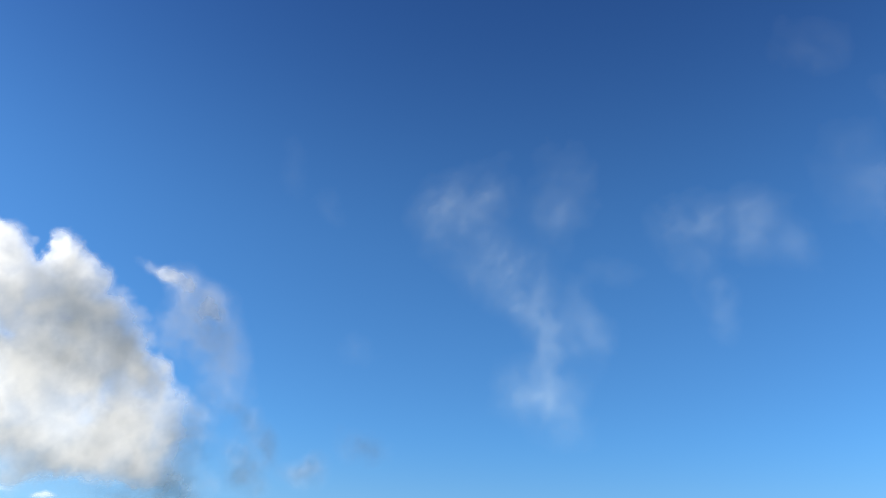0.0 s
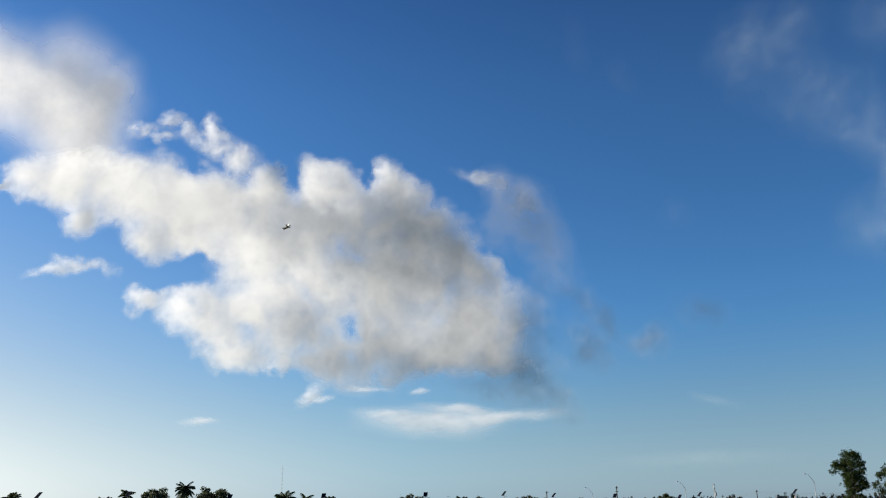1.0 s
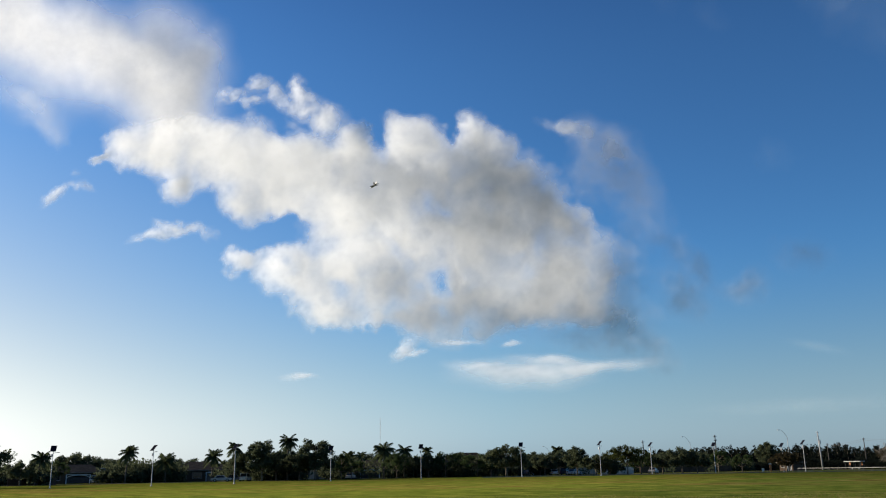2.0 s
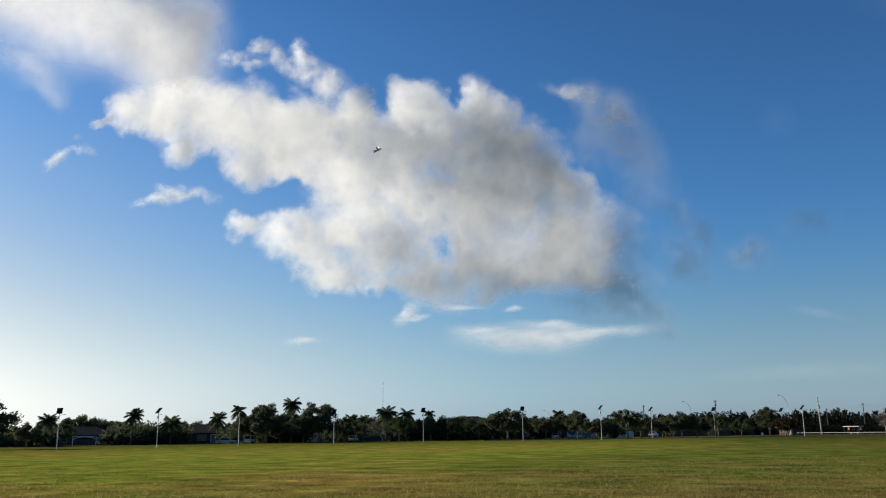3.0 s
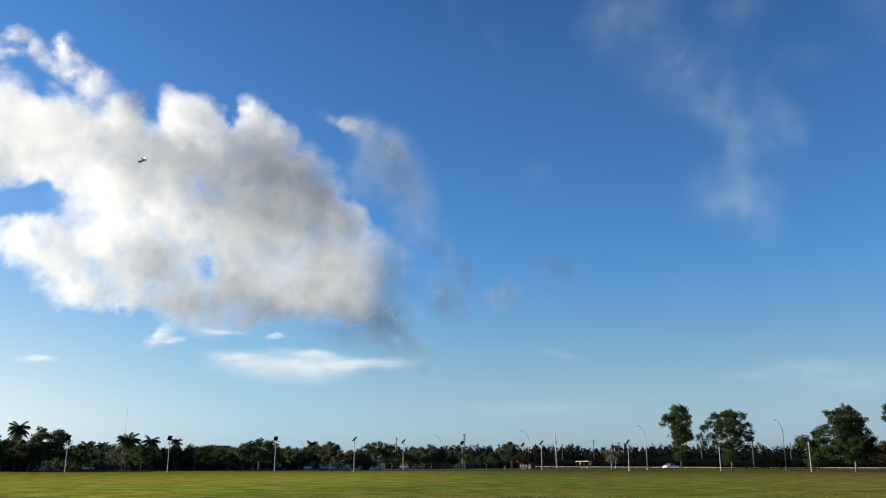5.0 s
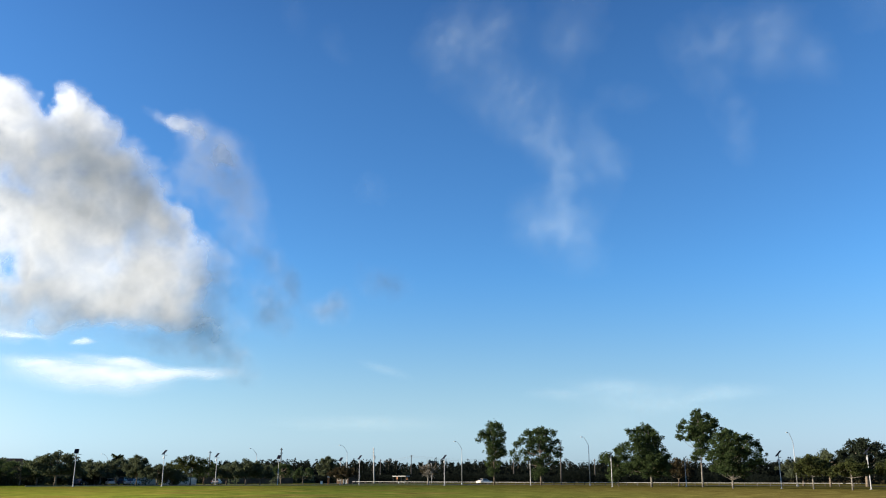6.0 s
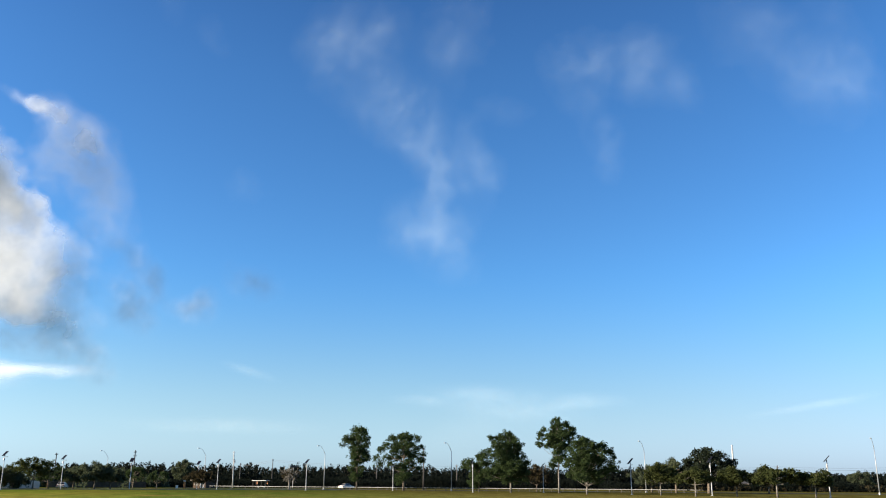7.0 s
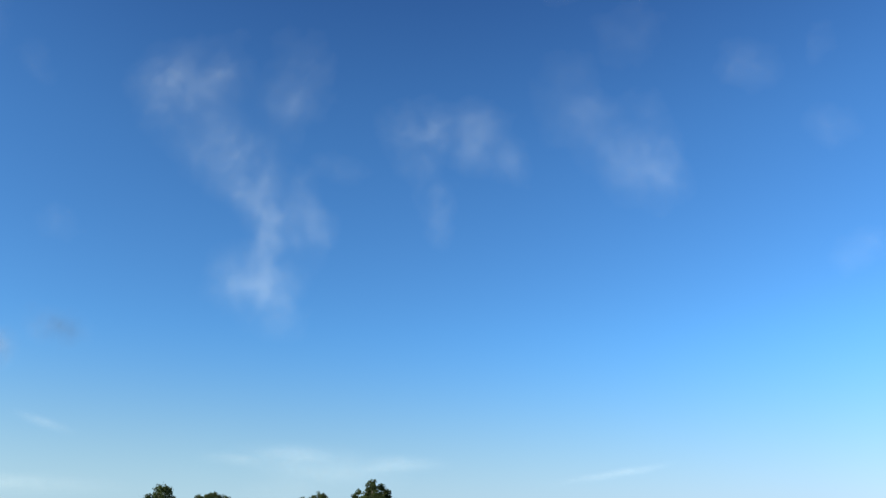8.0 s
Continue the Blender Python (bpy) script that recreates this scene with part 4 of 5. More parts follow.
# the tangle of shrubs before the houses
def thicket():
    rng = np.random.default_rng(15)
    C, Rr = [], []
    for k in range(900):
        az = 4.5 + 48 * rng.random()
        d = (214 if az > 20 else 226) + rng.uniform(0, 14) + (10 - az if az < 10 else 0) * 1.5
        if any(a < az < b for a, b in ((4.4, 11.0), (45.0, 47.8), (37.9, 40.3), (27.3, 29.2), (30.7, 32.6), (36.0, 38.2), (13.2, 17.2), (11.0, 13.3), (9.4, 10.2))) and rng.random() < 0.97:
            continue
        p = at(az, d)
        big = 0.8 + 1.3 * rng.random() ** 2
        C.append((p.x, p.y, big * 0.9))
        Rr.append(big * 1.25)
        C.append((p.x + rng.normal(), p.y + rng.normal(), big * 1.9))
        Rr.append(big * 0.9)
    # an unbroken dark hedge behind the gardens
    for k in range(1100):
        p = at(4 + 50 * rng.random(), rng.uniform(264, 276))
        for z in (0.6, rng.uniform(1.2, 2.6)):
            C.append((p.x + rng.normal() * 0.4, p.y + rng.normal() * 0.4, z))
            Rr.append(rng.uniform(0.9, 1.4))
    root = thing("thicket", "dark tangled shrubs and hedges before the houses", "shrubs", kind="stuff")
    part("foliage", leaf_cloud(C, Rr, 170000, 0.27, 19, 0.02, 1.0), LEAF_DARK, root)


thicket()


def scrub():
    """Low dark scrub and hedge beyond the street."""
    rng = np.random.default_rng(25)
    C, Rr, D, Dr = [], [], [], []
    for k in range(2600):
        az = 7 - 51 * rng.random()
        d = rng.uniform(272, 300) - (25 if az < -24 else 0)
        p = at(az, d)
        top = (1.5 + 1.5 * rng.random()) * (0.85 + 0.35 * math.sin(az * 1.3) * math.sin(az * 0.47 + 1))
        if az < -36:
            top *= 0.75
        for z in (0.45, rng.uniform(0.5, 1.0) * top, top):
            r = rng.uniform(0.5, 0.85)
            q = (p.x + rng.normal() * 0.5, p.y + rng.normal() * 0.5, z)
            if az < -26 and z < 1 and rng.random() < 0.45:
                D.append(q)
                Dr.append(r)
            else:
                C.append(q)
                Rr.append(r)
    root = thing("scrub", "low dark scrub and brown brush beyond the street", "shrubs", kind="stuff")
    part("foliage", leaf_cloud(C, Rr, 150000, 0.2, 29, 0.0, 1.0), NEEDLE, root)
    part("dry_foliage", leaf_cloud(D, Dr, 9000, 0.36, 30, 0.0, 1.0), LEAF_DRY, root)


scrub()

# ---- materials of built things ----
GALV = mottled("galvanised_steel", (0.28, 0.285, 0.285), (0.4, 0.405, 0.4), 1.5, 0.55, 0.4)
WHITE_POLE = mottled("white_painted_pole", (0.4, 0.39, 0.36), (0.56, 0.55, 0.51), 2.0, 0.5)
BLACK_METAL = mottled("black_metal", (0.015, 0.015, 0.017), (0.04, 0.04, 0.042), 3.0, 0.45, 0.3)
PANEL = mottled("solar_cells", (0.006, 0.007, 0.012), (0.014, 0.015, 0.024), 6.0, 0.5)
PANEL.node_tree.nodes["Principled BSDF"].inputs["Specular IOR Level"].default_value = 0.0
CONCRETE = mottled("concrete", (0.34, 0.33, 0.3), (0.5, 0.48, 0.44), 0.8, 0.9, bump=0.3)
DUSTY = mottled("dusty_concrete", (0.15, 0.14, 0.1), (0.24, 0.22, 0.16), 0.8, 0.9, bump=0.3)
OLD_WOOD = mottled("weathered_pole_wood", (0.055, 0.05, 0.045), (0.12, 0.108, 0.095), 1.2, 0.9, bump=0.4)
STUCCO = mottled("cream_stucco", (0.2, 0.15, 0.11), (0.28, 0.22, 0.16), 0.6, 0.9, bump=0.3)
CREAM = mottled("cream_wall_paint", (0.58, 0.47, 0.36), (0.7, 0.58, 0.45), 0.6, 0.9, bump=0.3)
STUCCO_TAN = mottled("tan_stucco", (0.065, 0.044, 0.03), (0.1, 0.07, 0.048), 0.6, 0.9, bump=0.3)
WHITE_WALL = mottled("white_wall_paint", (0.66, 0.65, 0.61), (0.82, 0.81, 0.78), 0.5, 0.85)
TRIM = mottled("brown_trim_paint", (0.16, 0.13, 0.1), (0.24, 0.2, 0.16), 0.8, 0.8)
SHINGLE = mottled("brown_roof_shingle", (0.042, 0.027, 0.019), (0.085, 0.058, 0.04), 1.5, 0.9, bump=0.5)
GREY_ROOF = mottled("grey_roof", (0.07, 0.066, 0.062), (0.13, 0.125, 0.12), 1.5, 0.9, bump=0.4)
ASPHALT = mottled("asphalt", (0.035, 0.035, 0.036), (0.07, 0.069, 0.066), 0.3, 0.92, bump=0.4)
RUBBER = mottled("tyre_rubber", (0.012, 0.012, 0.012), (0.03, 0.03, 0.03), 8.0, 0.9)
DARK_GLASS = mottled("dark_window_glass", (0.01, 0.012, 0.014), (0.025, 0.028, 0.03), 1.0, 0.08)
CAR_WHITE = mottled("white_car_paint", (0.56, 0.51, 0.43), (0.66, 0.6, 0.52), 0.8, 0.5)
CAR_SILVER = mottled("silver_car_paint", (0.27, 0.25, 0.22), (0.36, 0.335, 0.3), 0.8, 0.4)
CAR_DARK = mottled("dark_car_paint", (0.015, 0.017, 0.022), (0.035, 0.037, 0.045), 0.8, 0.22)
ORANGE = mottled("orange_paint", (0.5, 0.16, 0.04), (0.65, 0.24, 0.07), 2.0, 0.6)
RED_LAMP = mottled("red_tail_lamp", (0.25, 0.01, 0.01), (0.4, 0.02, 0.02), 4.0, 0.3)
CLEAR_LAMP = mottled("clear_lamp_lens", (0.6, 0.6, 0.6), (0.75, 0.75, 0.75), 4.0, 0.15)
JET_GREY = mottled("jet_grey_paint", (0.035, 0.036, 0.038), (0.07, 0.071, 0.073), 6.0, 0.5)
JET_GOLD = mottled("pale_tail_paint", (0.07, 0.06, 0.04), (0.12, 0.105, 0.07), 6.0, 0.5)

# ---- roads ----
def strip(name, centre, width, mat, z, label):
    pts = [Vector((x, y, 0)) for x, y in centre]
    vs, fs = [], []
    for i, p in enumerate(pts):
        d = (pts[min(i + 1, len(pts) - 1)] - pts[max(i - 1, 0)]).normalized()
        side = Vector((-d.y, d.x, 0)) * width / 2
        vs += [p + side + Vector((0, 0, z)), p - side + Vector((0, 0, z))]
    for i in range(len(pts) - 1):
        fs.append((2 * i, 2 * i + 1, 2 * i + 3, 2 * i + 2))
    tagged(new(name, mesh_from(name, vs, fs, [mat])), label, "road", kind="structure")


strip("road_main", [(230, 62), (128, 148), (95, 174), (54, 206), (26, 228), (-2, 254), (-34, 285), (-108, 356), (-300, 540)], 11, ASPHALT, 0.02, "grey asphalt street behind the park rail")
strip("road_side", [(-2, 246), (-30, 224), (-60, 210), (-90, 192), (-112, 176), (-140, 150), (-175, 110)], 6.5, ASPHALT, 0.026, "narrow asphalt street before the houses")


kerb_line = [at(21 - 2 * i, 186 + 1.1 * i) for i in range(15)]
kerb_pieces = []
for a, b in zip(kerb_line, kerb_line[1:]):
    ang = math.atan2(b.y - a.y, b.x - a.x)
    kerb_pieces.append(turned(box(0, 0, 0.06, (b - a).length - 0.02, 0.25, 0.2, 0.03), Matrix.Translation((a + b) / 2) @ Matrix.Rotation(ang, 4, "Z")))
tagged(new("kerb", mesh_from("kerb", *join(*kerb_pieces), [DUSTY])), "low dusty concrete kerb at the edge of the field", "kerb", kind="structure")


# ---- lamps and poles ----
def solar_light(az, d, h, turn, tilt=48.0):
    """A park light: a pole, a lamp arm, and a black panel tilted on top."""
    root = thing("solar_light", "white pole light with a tilted black solar panel on the grass", "lamp post", "solar lights round the field")
    part("pole", tube([(0, 0, -0.1), (0, 0, 0.1), (0, 0, 0.12), (0, 0, h - 0.55)], [0.12, 0.12, 0.07, 0.05], 10), WHITE_POLE, root, smooth=True)
    part("base_plate", box(0, 0, 0.02, 0.4, 0.4, 0.04, 0.01), GALV, root)
    part("bracket", tube([(0, 0, h - 0.6), (0, 0, h - 0.2)], [0.075, 0.055], 8), GALV, root)
    arm = part("lamp_arm", join(tube([(0, 0, h - 0.85), (0.25, 0, h - 0.75), (0.55, 0, h - 0.72)], [0.03, 0.03, 0.03], 6)), GALV, root)
    part("lamp_head", box(0.72, 0, h - 0.72, 0.42, 0.2, 0.08, 0.02), BLACK_METAL, arm)
    part("battery_box", box(-0.14, 0, h - 1.15, 0.2, 0.26, 0.42, 0.02), GALV, root)
    m = Matrix.Translation((0, 0, h - 0.12)) @ Matrix.Rotation(radians(tilt), 4, "X")
    panel = part("solar_panel", turned(box(0, 0, 0, 0.78, 1.1, 0.05, 0.008), m), PANEL, root, "tilted black solar panel")
    part("panel_frame", turned(join(box(0, 0.57, 0, 0.84, 0.03, 0.07), box(0, -0.57, 0, 0.84, 0.03, 0.07), box(0.405, 0, 0, 0.03, 1.11, 0.07), box(-0.405, 0, 0, 0.03, 1.11, 0.07)), m), BLACK_METAL, panel)
    put(root, az, d, az - turn)


for az, d, h, turn in ((47.74, 146, 6.0, 8), (42.0, 146, 6.0, 55), (37.0, 152, 6.3, 50), (30.9, 170, 6.3, 20), (25.0, 175, 6.5, 15), (18.4, 182, 6.7, 8), (13.29, 183, 6.7, 60), (10.08, 195, 6.5, 60),
                       (6.19, 205, 6.4, 25), (2.19, 218, 6.2, 40), (0.97, 197, 6.2, 60), (-4.6, 188, 6.1, 60), (-10.22, 195, 5.6, 80), (-15.45, 166, 6.0, 85), (-20.04, 172, 5.3, 85), (-25.64, 145, 5.4, 72),
                       (-30.55, 140, 5.5, 78), (-37.3, 135, 5.4, 84)):
    solar_light(az, d, h, turn)


def street_lamp(az, d, h):
    root = thing("street_lamp", "tall grey street lamp with a curved arm", "street lamp", "street lamps along the road")
    part("pole", tube([(0, 0, -0.1), (0, 0, h * 0.5), (0, 0, h - 1.9)], [0.11, 0.08, 0.055], 10), GALV, root, smooth=True)
    arm = part("arm", tube([(0, 0, h - 2.0), (-0.1, 0, h - 1.7), (-0.9, 0, h - 0.75), (-1.6, 0, h - 0.15), (-2.0, 0, h), (-2.3, 0, h)], [0.055, 0.055, 0.045, 0.04, 0.035, 0.035], 8), GALV, root, smooth=True)
    part("lamp_head", join(box(-2.55, 0, h + 0.0, 0.62, 0.26, 0.14, 0.04), box(-2.6, 0, h - 0.09, 0.4, 0.2, 0.06, 0.015)), GALV, arm)
    part("base_cover", tube([(0, 0, 0), (0, 0, 0.35)], [0.2, 0.15], 8), GALV, root)
    put(root, az, d, 42)


for az, el in ((16.58, 1.42), (7.6, 1.82), (1.8, 2.07), (-5.75, 2.32), (-14.05, 2.57), (-26.55, 2.68), (-39.95, 2.70)):
    street_lamp(az, 8.9 / math.tan(radians(el)), 10.5)


def utility_pole(az, d, h, mat, arms=1, pale=False, lean=0.0):
    root = thing("utility_pole", "pale concrete utility pole with insulators" if pale else "dark weathered wooden utility pole", "utility pole", "utility poles along the road")
    part("pole", tube([(0, 0, -0.1), (lean * 0.5, 0, h * 0.5), (lean, 0, h)], [0.2, 0.16, 0.12], 10), mat, root, smooth=True)
    for k in range(arms):
        z = h - 0.5 - 1.0 * k
        arm = part("crossarm", box(lean, 0, z, 0.12 if pale else 0.8, 0.12, 0.12, 0.01), mat, root)
        for x in ((-0.28, 0.28) if pale else (-0.34, 0.34)):
            part("insulator", tube([(lean + x, 0, z + 0.04), (lean + x, 0, z + 0.12), (lean + x, 0, z + 0.3)], [0.05, 0.09, 0.04], 8), GALV, arm)
    if pale:
        part("transformer", tube([(lean + 0.36, 0, h - 3.4), (lean + 0.36, 0, h - 2.5), (lean + 0.36, 0, h - 2.4)], [0.22, 0.22, 0.08], 12), GALV, root)
    put(root, az, d)
    return at(az, d, h - 0.35)


utility_pole(10.52, 262, 9.2, OLD_WOOD, 1)
utility_pole(6.05, 252, 9.9, OLD_WOOD, 2)
utility_pole(0.0, 262, 10.4, CONCRETE, 3, True, -0.3)
utility_pole(-12.22, 222, 10.4, OLD_WOOD, 1)
line = [utility_pole(az, d, h, OLD_WOOD, 1) for az, d, h in ((-0.4, 335, 8.6), (-2.42, 326, 10.0), (-9.15, 305, 8.0), (-14.4, 292, 7.7), (-20.2, 280, 7.6), (-27.3, 268, 7.2), (-34.5, 262, 7.0), (-43.0, 258, 7.0))]


def wire(a, b, sag, off):
    pts = []
    for i in range(13):
        s = i / 12
        p = a.lerp(b, s)
        pts.append((p.x, p.y, p.z + off - 4 * sag * s * (1 - s)))
    ob = new("power_line", mesh_from("power_line", *tube(pts, [0.022] * 13, 4), [BLACK_METAL]))
    tagged(ob, "thin dark power line sagging between poles", "power line", "power lines")


for a, b in zip(line, line[1:]):
    for off in (0.0, -0.55):
        wire(a, b, 0.5, off)

mast = thing("radio_mast", "thin far lattice radio mast", "mast")
mast_pieces = [tube([at(27.68, 900) + Vector((dx, dy, 0)), at(27.68, 900, 56) + Vector((dx, dy, 0))], [0.065, 0.065], 4) for dx, dy in ((0.4, 0), (-0.2, 0.35), (-0.2, -0.35))]
part("mast_frame", join(*mast_pieces), GALV, mast)
part("bracing", join(*[tube([at(27.68, 900, z) + Vector((0.4, 0, 0)), at(27.68, 900, z + 1.6) + Vector((-0.2, 0.35, 0)), at(27.68, 900, z + 3.2) + Vector((-0.2, -0.35, 0))], [0.03] * 3, 3) for z in np.arange(0, 52, 3.2)]), GALV, mast)
tower = thing("white_tower", "slim white concrete tower behind the trees", "tower")
part("shaft", tube([(0, 0, 0), (0, 0, 9), (0, 0, 15.4)], [0.34, 0.31, 0.27], 14), CONCRETE, tower, smooth=True)
part("cap", tube([(0, 0, 15.4), (0, 0, 15.6), (0, 0, 15.9)], [0.3, 0.3, 0.13], 14), CONCRETE, tower)
put(tower, -31.95, 335)


# ---- rail fence of the park ----
def rail_fence(points, label):
    root = thing("rail_fence", label, "fence")
    for (ax, ay), (bx, by) in zip(points, points[1:]):
        a, b = Vector((ax, ay, 0)), Vector((bx, by, 0))
        n = max(1, round((b - a).length / 2.6))
        ang = math.atan2(by - ay, bx - ax)
        for i in range(n):
            p, q = a.lerp(b, i / n), a.lerp(b, (i + 1) / n)
            turn = Matrix.Rotation(ang, 4, "Z")
            part("post", turned(box(0, 0, 0.24, 0.13, 0.13, 0.68, 0.01), Matrix.Translation(p) @ turn), OLD_WOOD, root)
            mid = (p + q) / 2
            part("rail", turned(box(0, 0, 0.6, (q - p).length - 0.02, 0.06, 0.09, 0.008), Matrix.Translation(mid) @ turn @ Matrix.Translation((0, -0.11, 0))), CONCRETE, root)


rail_fence([(-6, 247), (20, 221), (48, 197), (72, 178), (94, 160)], "low white-railed wooden fence along the street")


# ---- houses and walls ----
def house(az, d, w, depth, wall_h, roof_h, wall, roof, label, openings, turn=0.0, ridge=0.45):
    """A one-storey house with its front to the park. openings: (kind, across, width, sill, head) on that front."""
    root = thing("house", label, "house", "houses beyond the field")
    spans = sorted((x - ow / 2, x + ow / 2, s, hd) for _, x, ow, s, hd in openings)
    pieces, x = [], -w / 2
    for a, b, s, hd in spans:
        if a > x:
            pieces.append(box((x + a) / 2, 0.1, wall_h / 2, a - x, 0.2, wall_h))
        if s > 0:
            pieces.append(box((a + b) / 2, 0.1, s / 2, b - a, 0.2, s))
        pieces.append(box((a + b) / 2, 0.1, (hd + wall_h) / 2, b - a, 0.2, wall_h - hd))
        x = b
    pieces.append(box((x + w / 2) / 2, 0.1, wall_h / 2, w / 2 - x, 0.2, wall_h))
    pieces.append(box(0, depth - 0.1, wall_h / 2, w, 0.2, wall_h))
    for sx in (-1, 1):
        pieces.append(box(sx * (w / 2 - 0.1), depth / 2, wall_h / 2, 0.2, depth - 0.4, wall_h))
    part("wall", join(*pieces), wall, root)
    o, r = 0.6, w / 2 * ridge
    x0, y0, x1, y1 = -w / 2 - o, -o, w / 2 + o, depth + o
    yc = depth / 2
    vs = [(x0, y0, wall_h), (x1, y0, wall_h), (x1, y1, wall_h), (x0, y1, wall_h), (-r, yc, roof_h), (r, yc, roof_h)]
    vs += [(a, b, c - 0.18) for a, b, c in vs[:4]]
    fs = [(0, 1, 5, 4), (1, 2, 5), (2, 3, 4, 5), (3, 0, 4), (6, 7, 1, 0), (7, 8, 2, 1), (8, 9, 3, 2), (9, 6, 0, 3), (9, 8, 7, 6)]
    roof_ob = part("roof", (vs, fs), roof, root)
    part("fascia", join(box(0, y0 - 0.02, wall_h - 0.08, x1 - x0, 0.03, 0.2), box(x0 - 0.02, yc, wall_h - 0.08, 0.03, y1 - y0, 0.2), box(x1 + 0.02, yc, wall_h - 0.08, 0.03, y1 - y0, 0.2)), TRIM, roof_ob)
    for kind, x, ow, s, hd in openings:
        mz, hh = (s + hd) / 2, hd - s
        frame_piece = join(box(x - ow / 2 - 0.1, -0.02, mz, 0.2, 0.08, hh + 0.4), box(x + ow / 2 + 0.1, -0.02, mz, 0.2, 0.08, hh + 0.4), box(x, -0.02, hd + 0.1, ow, 0.08, 0.2))
        if kind == "garage":
            leaf_ob = part("garage_door", join(*[box(x, 0.12, 0.28 + 0.53 * k, ow, 0.06, 0.5, 0.015) for k in range(int(hd / 0.53))]), BLACK_METAL, root, "dark sectional garage door")
            part("door_frame", frame_piece, WHITE_WALL, leaf_ob)
            arc = [(x + (ow / 2) * math.cos(math.pi * k / 12), -0.02, hd - 0.75 + 0.75 * math.sin(math.pi * k / 12)) for k in range(13)]
            part("arch", tube(arc, [0.1] * 13, 6), WHITE_WALL, leaf_ob, "white arched head")
        elif kind == "door":
            leaf_ob = part("door", join(box(x, 0.12, mz, ow, 0.06, hh, 0.01), box(x, 0.08, mz + 0.4, ow * 0.5, 0.03, hh * 0.3)), TRIM, root)
            part("door_frame", frame_piece, WHITE_WALL, leaf_ob)
        else:
            win = part("window", box(x, 0.13, mz, ow, 0.03, hh), DARK_GLASS, root, "dark glazed window")
            part("window_frame", join(frame_piece, box(x, 0.1, mz, 0.06, 0.05, hh), box(x, 0.1, mz, ow, 0.05, 0.06)), TRIM, win)
            part("sill", box(x, -0.05, s - 0.05, ow + 0.3, 0.14, 0.09, 0.01), CONCRETE, win)
    ob_m = Matrix.Translation(at(az, d)) @ Matrix.Rotation(radians(az + turn), 4, "Z")
    root.matrix_world = ob_m
    return root


house(46.3, 234, 13, 9, 2.7, 4.6, STUCCO_TAN, SHINGLE, "low tan house with a white-framed garage", [("garage", 0.3, 5.2, 0.0, 2.05), ("window", -4.8, 1.8, 0.9, 2.0)])
house(39.0, 230, 14, 10, 2.8, 4.9, STUCCO_TAN, SHINGLE, "low tan house with a brown hipped roof", [("window", -5, 2.2, 0.8, 2.1), ("window", -1.2, 2.0, 0.8, 2.1), ("door", 1.7, 1.1, 0.0, 2.1), ("window", 4.8, 2.0, 0.8, 2.1)])
house(31.6, 232, 12, 9, 2.7, 4.6, CREAM, SHINGLE, "low cream house behind dark trees", [("window", -3.6, 1.8, 0.9, 2.0), ("door", -0.6, 1.1, 0.0, 2.1), ("window", 3.0, 2.2, 0.9, 2.0)])
house(28.2, 236, 11, 9, 2.7, 4.7, STUCCO_TAN, SHINGLE, "low tan house with a dark garage door", [("garage", -0.6, 4.9, 0.0, 2.1), ("window", 3.8, 1.6, 0.9, 2.0)])
house(22.0, 246, 17, 11, 3.0, 6.5, STUCCO, SHINGLE, "wide cream house with a tall brown hipped roof", [("window", -6, 2, 0.8, 2.1), ("window", -2.4, 2, 0.8, 2.1), ("door", 0.6, 1.1, 0.0, 2.1), ("garage", 5.2, 4.8, 0.0, 2.1)], ridge=0.35)
house(34.8, 240, 11, 9, 2.7, 4.6, STUCCO, GREY_ROOF, "low cream house behind palms", [("window", -3, 2, 0.8, 2.0), ("garage", 2.4, 4.6, 0.0, 2.1)])
house(17.4, 250, 14, 10, 2.8, 4.9, STUCCO, SHINGLE, "low cream house behind parked cars", [("window", -4, 2, 0.8, 2.0), ("door", -1, 1.1, 0.0, 2.1), ("garage", 3.4, 4.8, 0.0, 2.1)])
house(2.05, 250, 4.4, 4, 2.2, 2.7, STUCCO_TAN, GREY_ROOF, "small pale gatehouse by the street", [("window", -1.1, 1.1, 0.9, 1.8), ("door", 1.1, 0.9, 0.0, 2.0)], turn=-42)
house(-31.9, 284, 12, 6, 2.0, 2.7, STUCCO, GREY_ROOF, "long low pale building behind young trees", [("window", -4, 2.0, 0.8, 1.7), ("window", 0, 2.0, 0.8, 1.7), ("window", 4, 2.0, 0.8, 1.7)], ridge=0.8)
house(42.6, 250, 12, 9, 2.7, 4.7, STUCCO, SHINGLE, "low cream house behind shrubs", [("window", -3, 2, 0.8, 2.0), ("window", 3, 2, 0.8, 2.0)])


def garden_wall(a, b, h, mat, label):
    """A panelled wall between two places on the ground."""
    root = thing("garden_wall", label, "wall", "walls before the houses")
    n = max(2, round((b - a).length / 3.0))
    ang = math.atan2(b.y - a.y, b.x - a.x)
    for i in range(n):
        p, q = a.lerp(b, i / n), a.lerp(b, (i + 1) / n)
        turn = Matrix.Translation((p + q) / 2) @ Matrix.Rotation(ang, 4, "Z")
        part("panel", turned(box(0, 0, h / 2, (q - p).length - 0.26, 0.12, h, 0.01), turn), mat, root)
        part("pillar", turned(join(box(0, 0, h / 2 + 0.06, 0.25, 0.25, h + 0.12, 0.01), box(0, 0, h + 0.16, 0.32, 0.32, 0.08, 0.01)), Matrix.Translation(p) @ Matrix.Rotation(ang, 4, "Z")), mat, root)


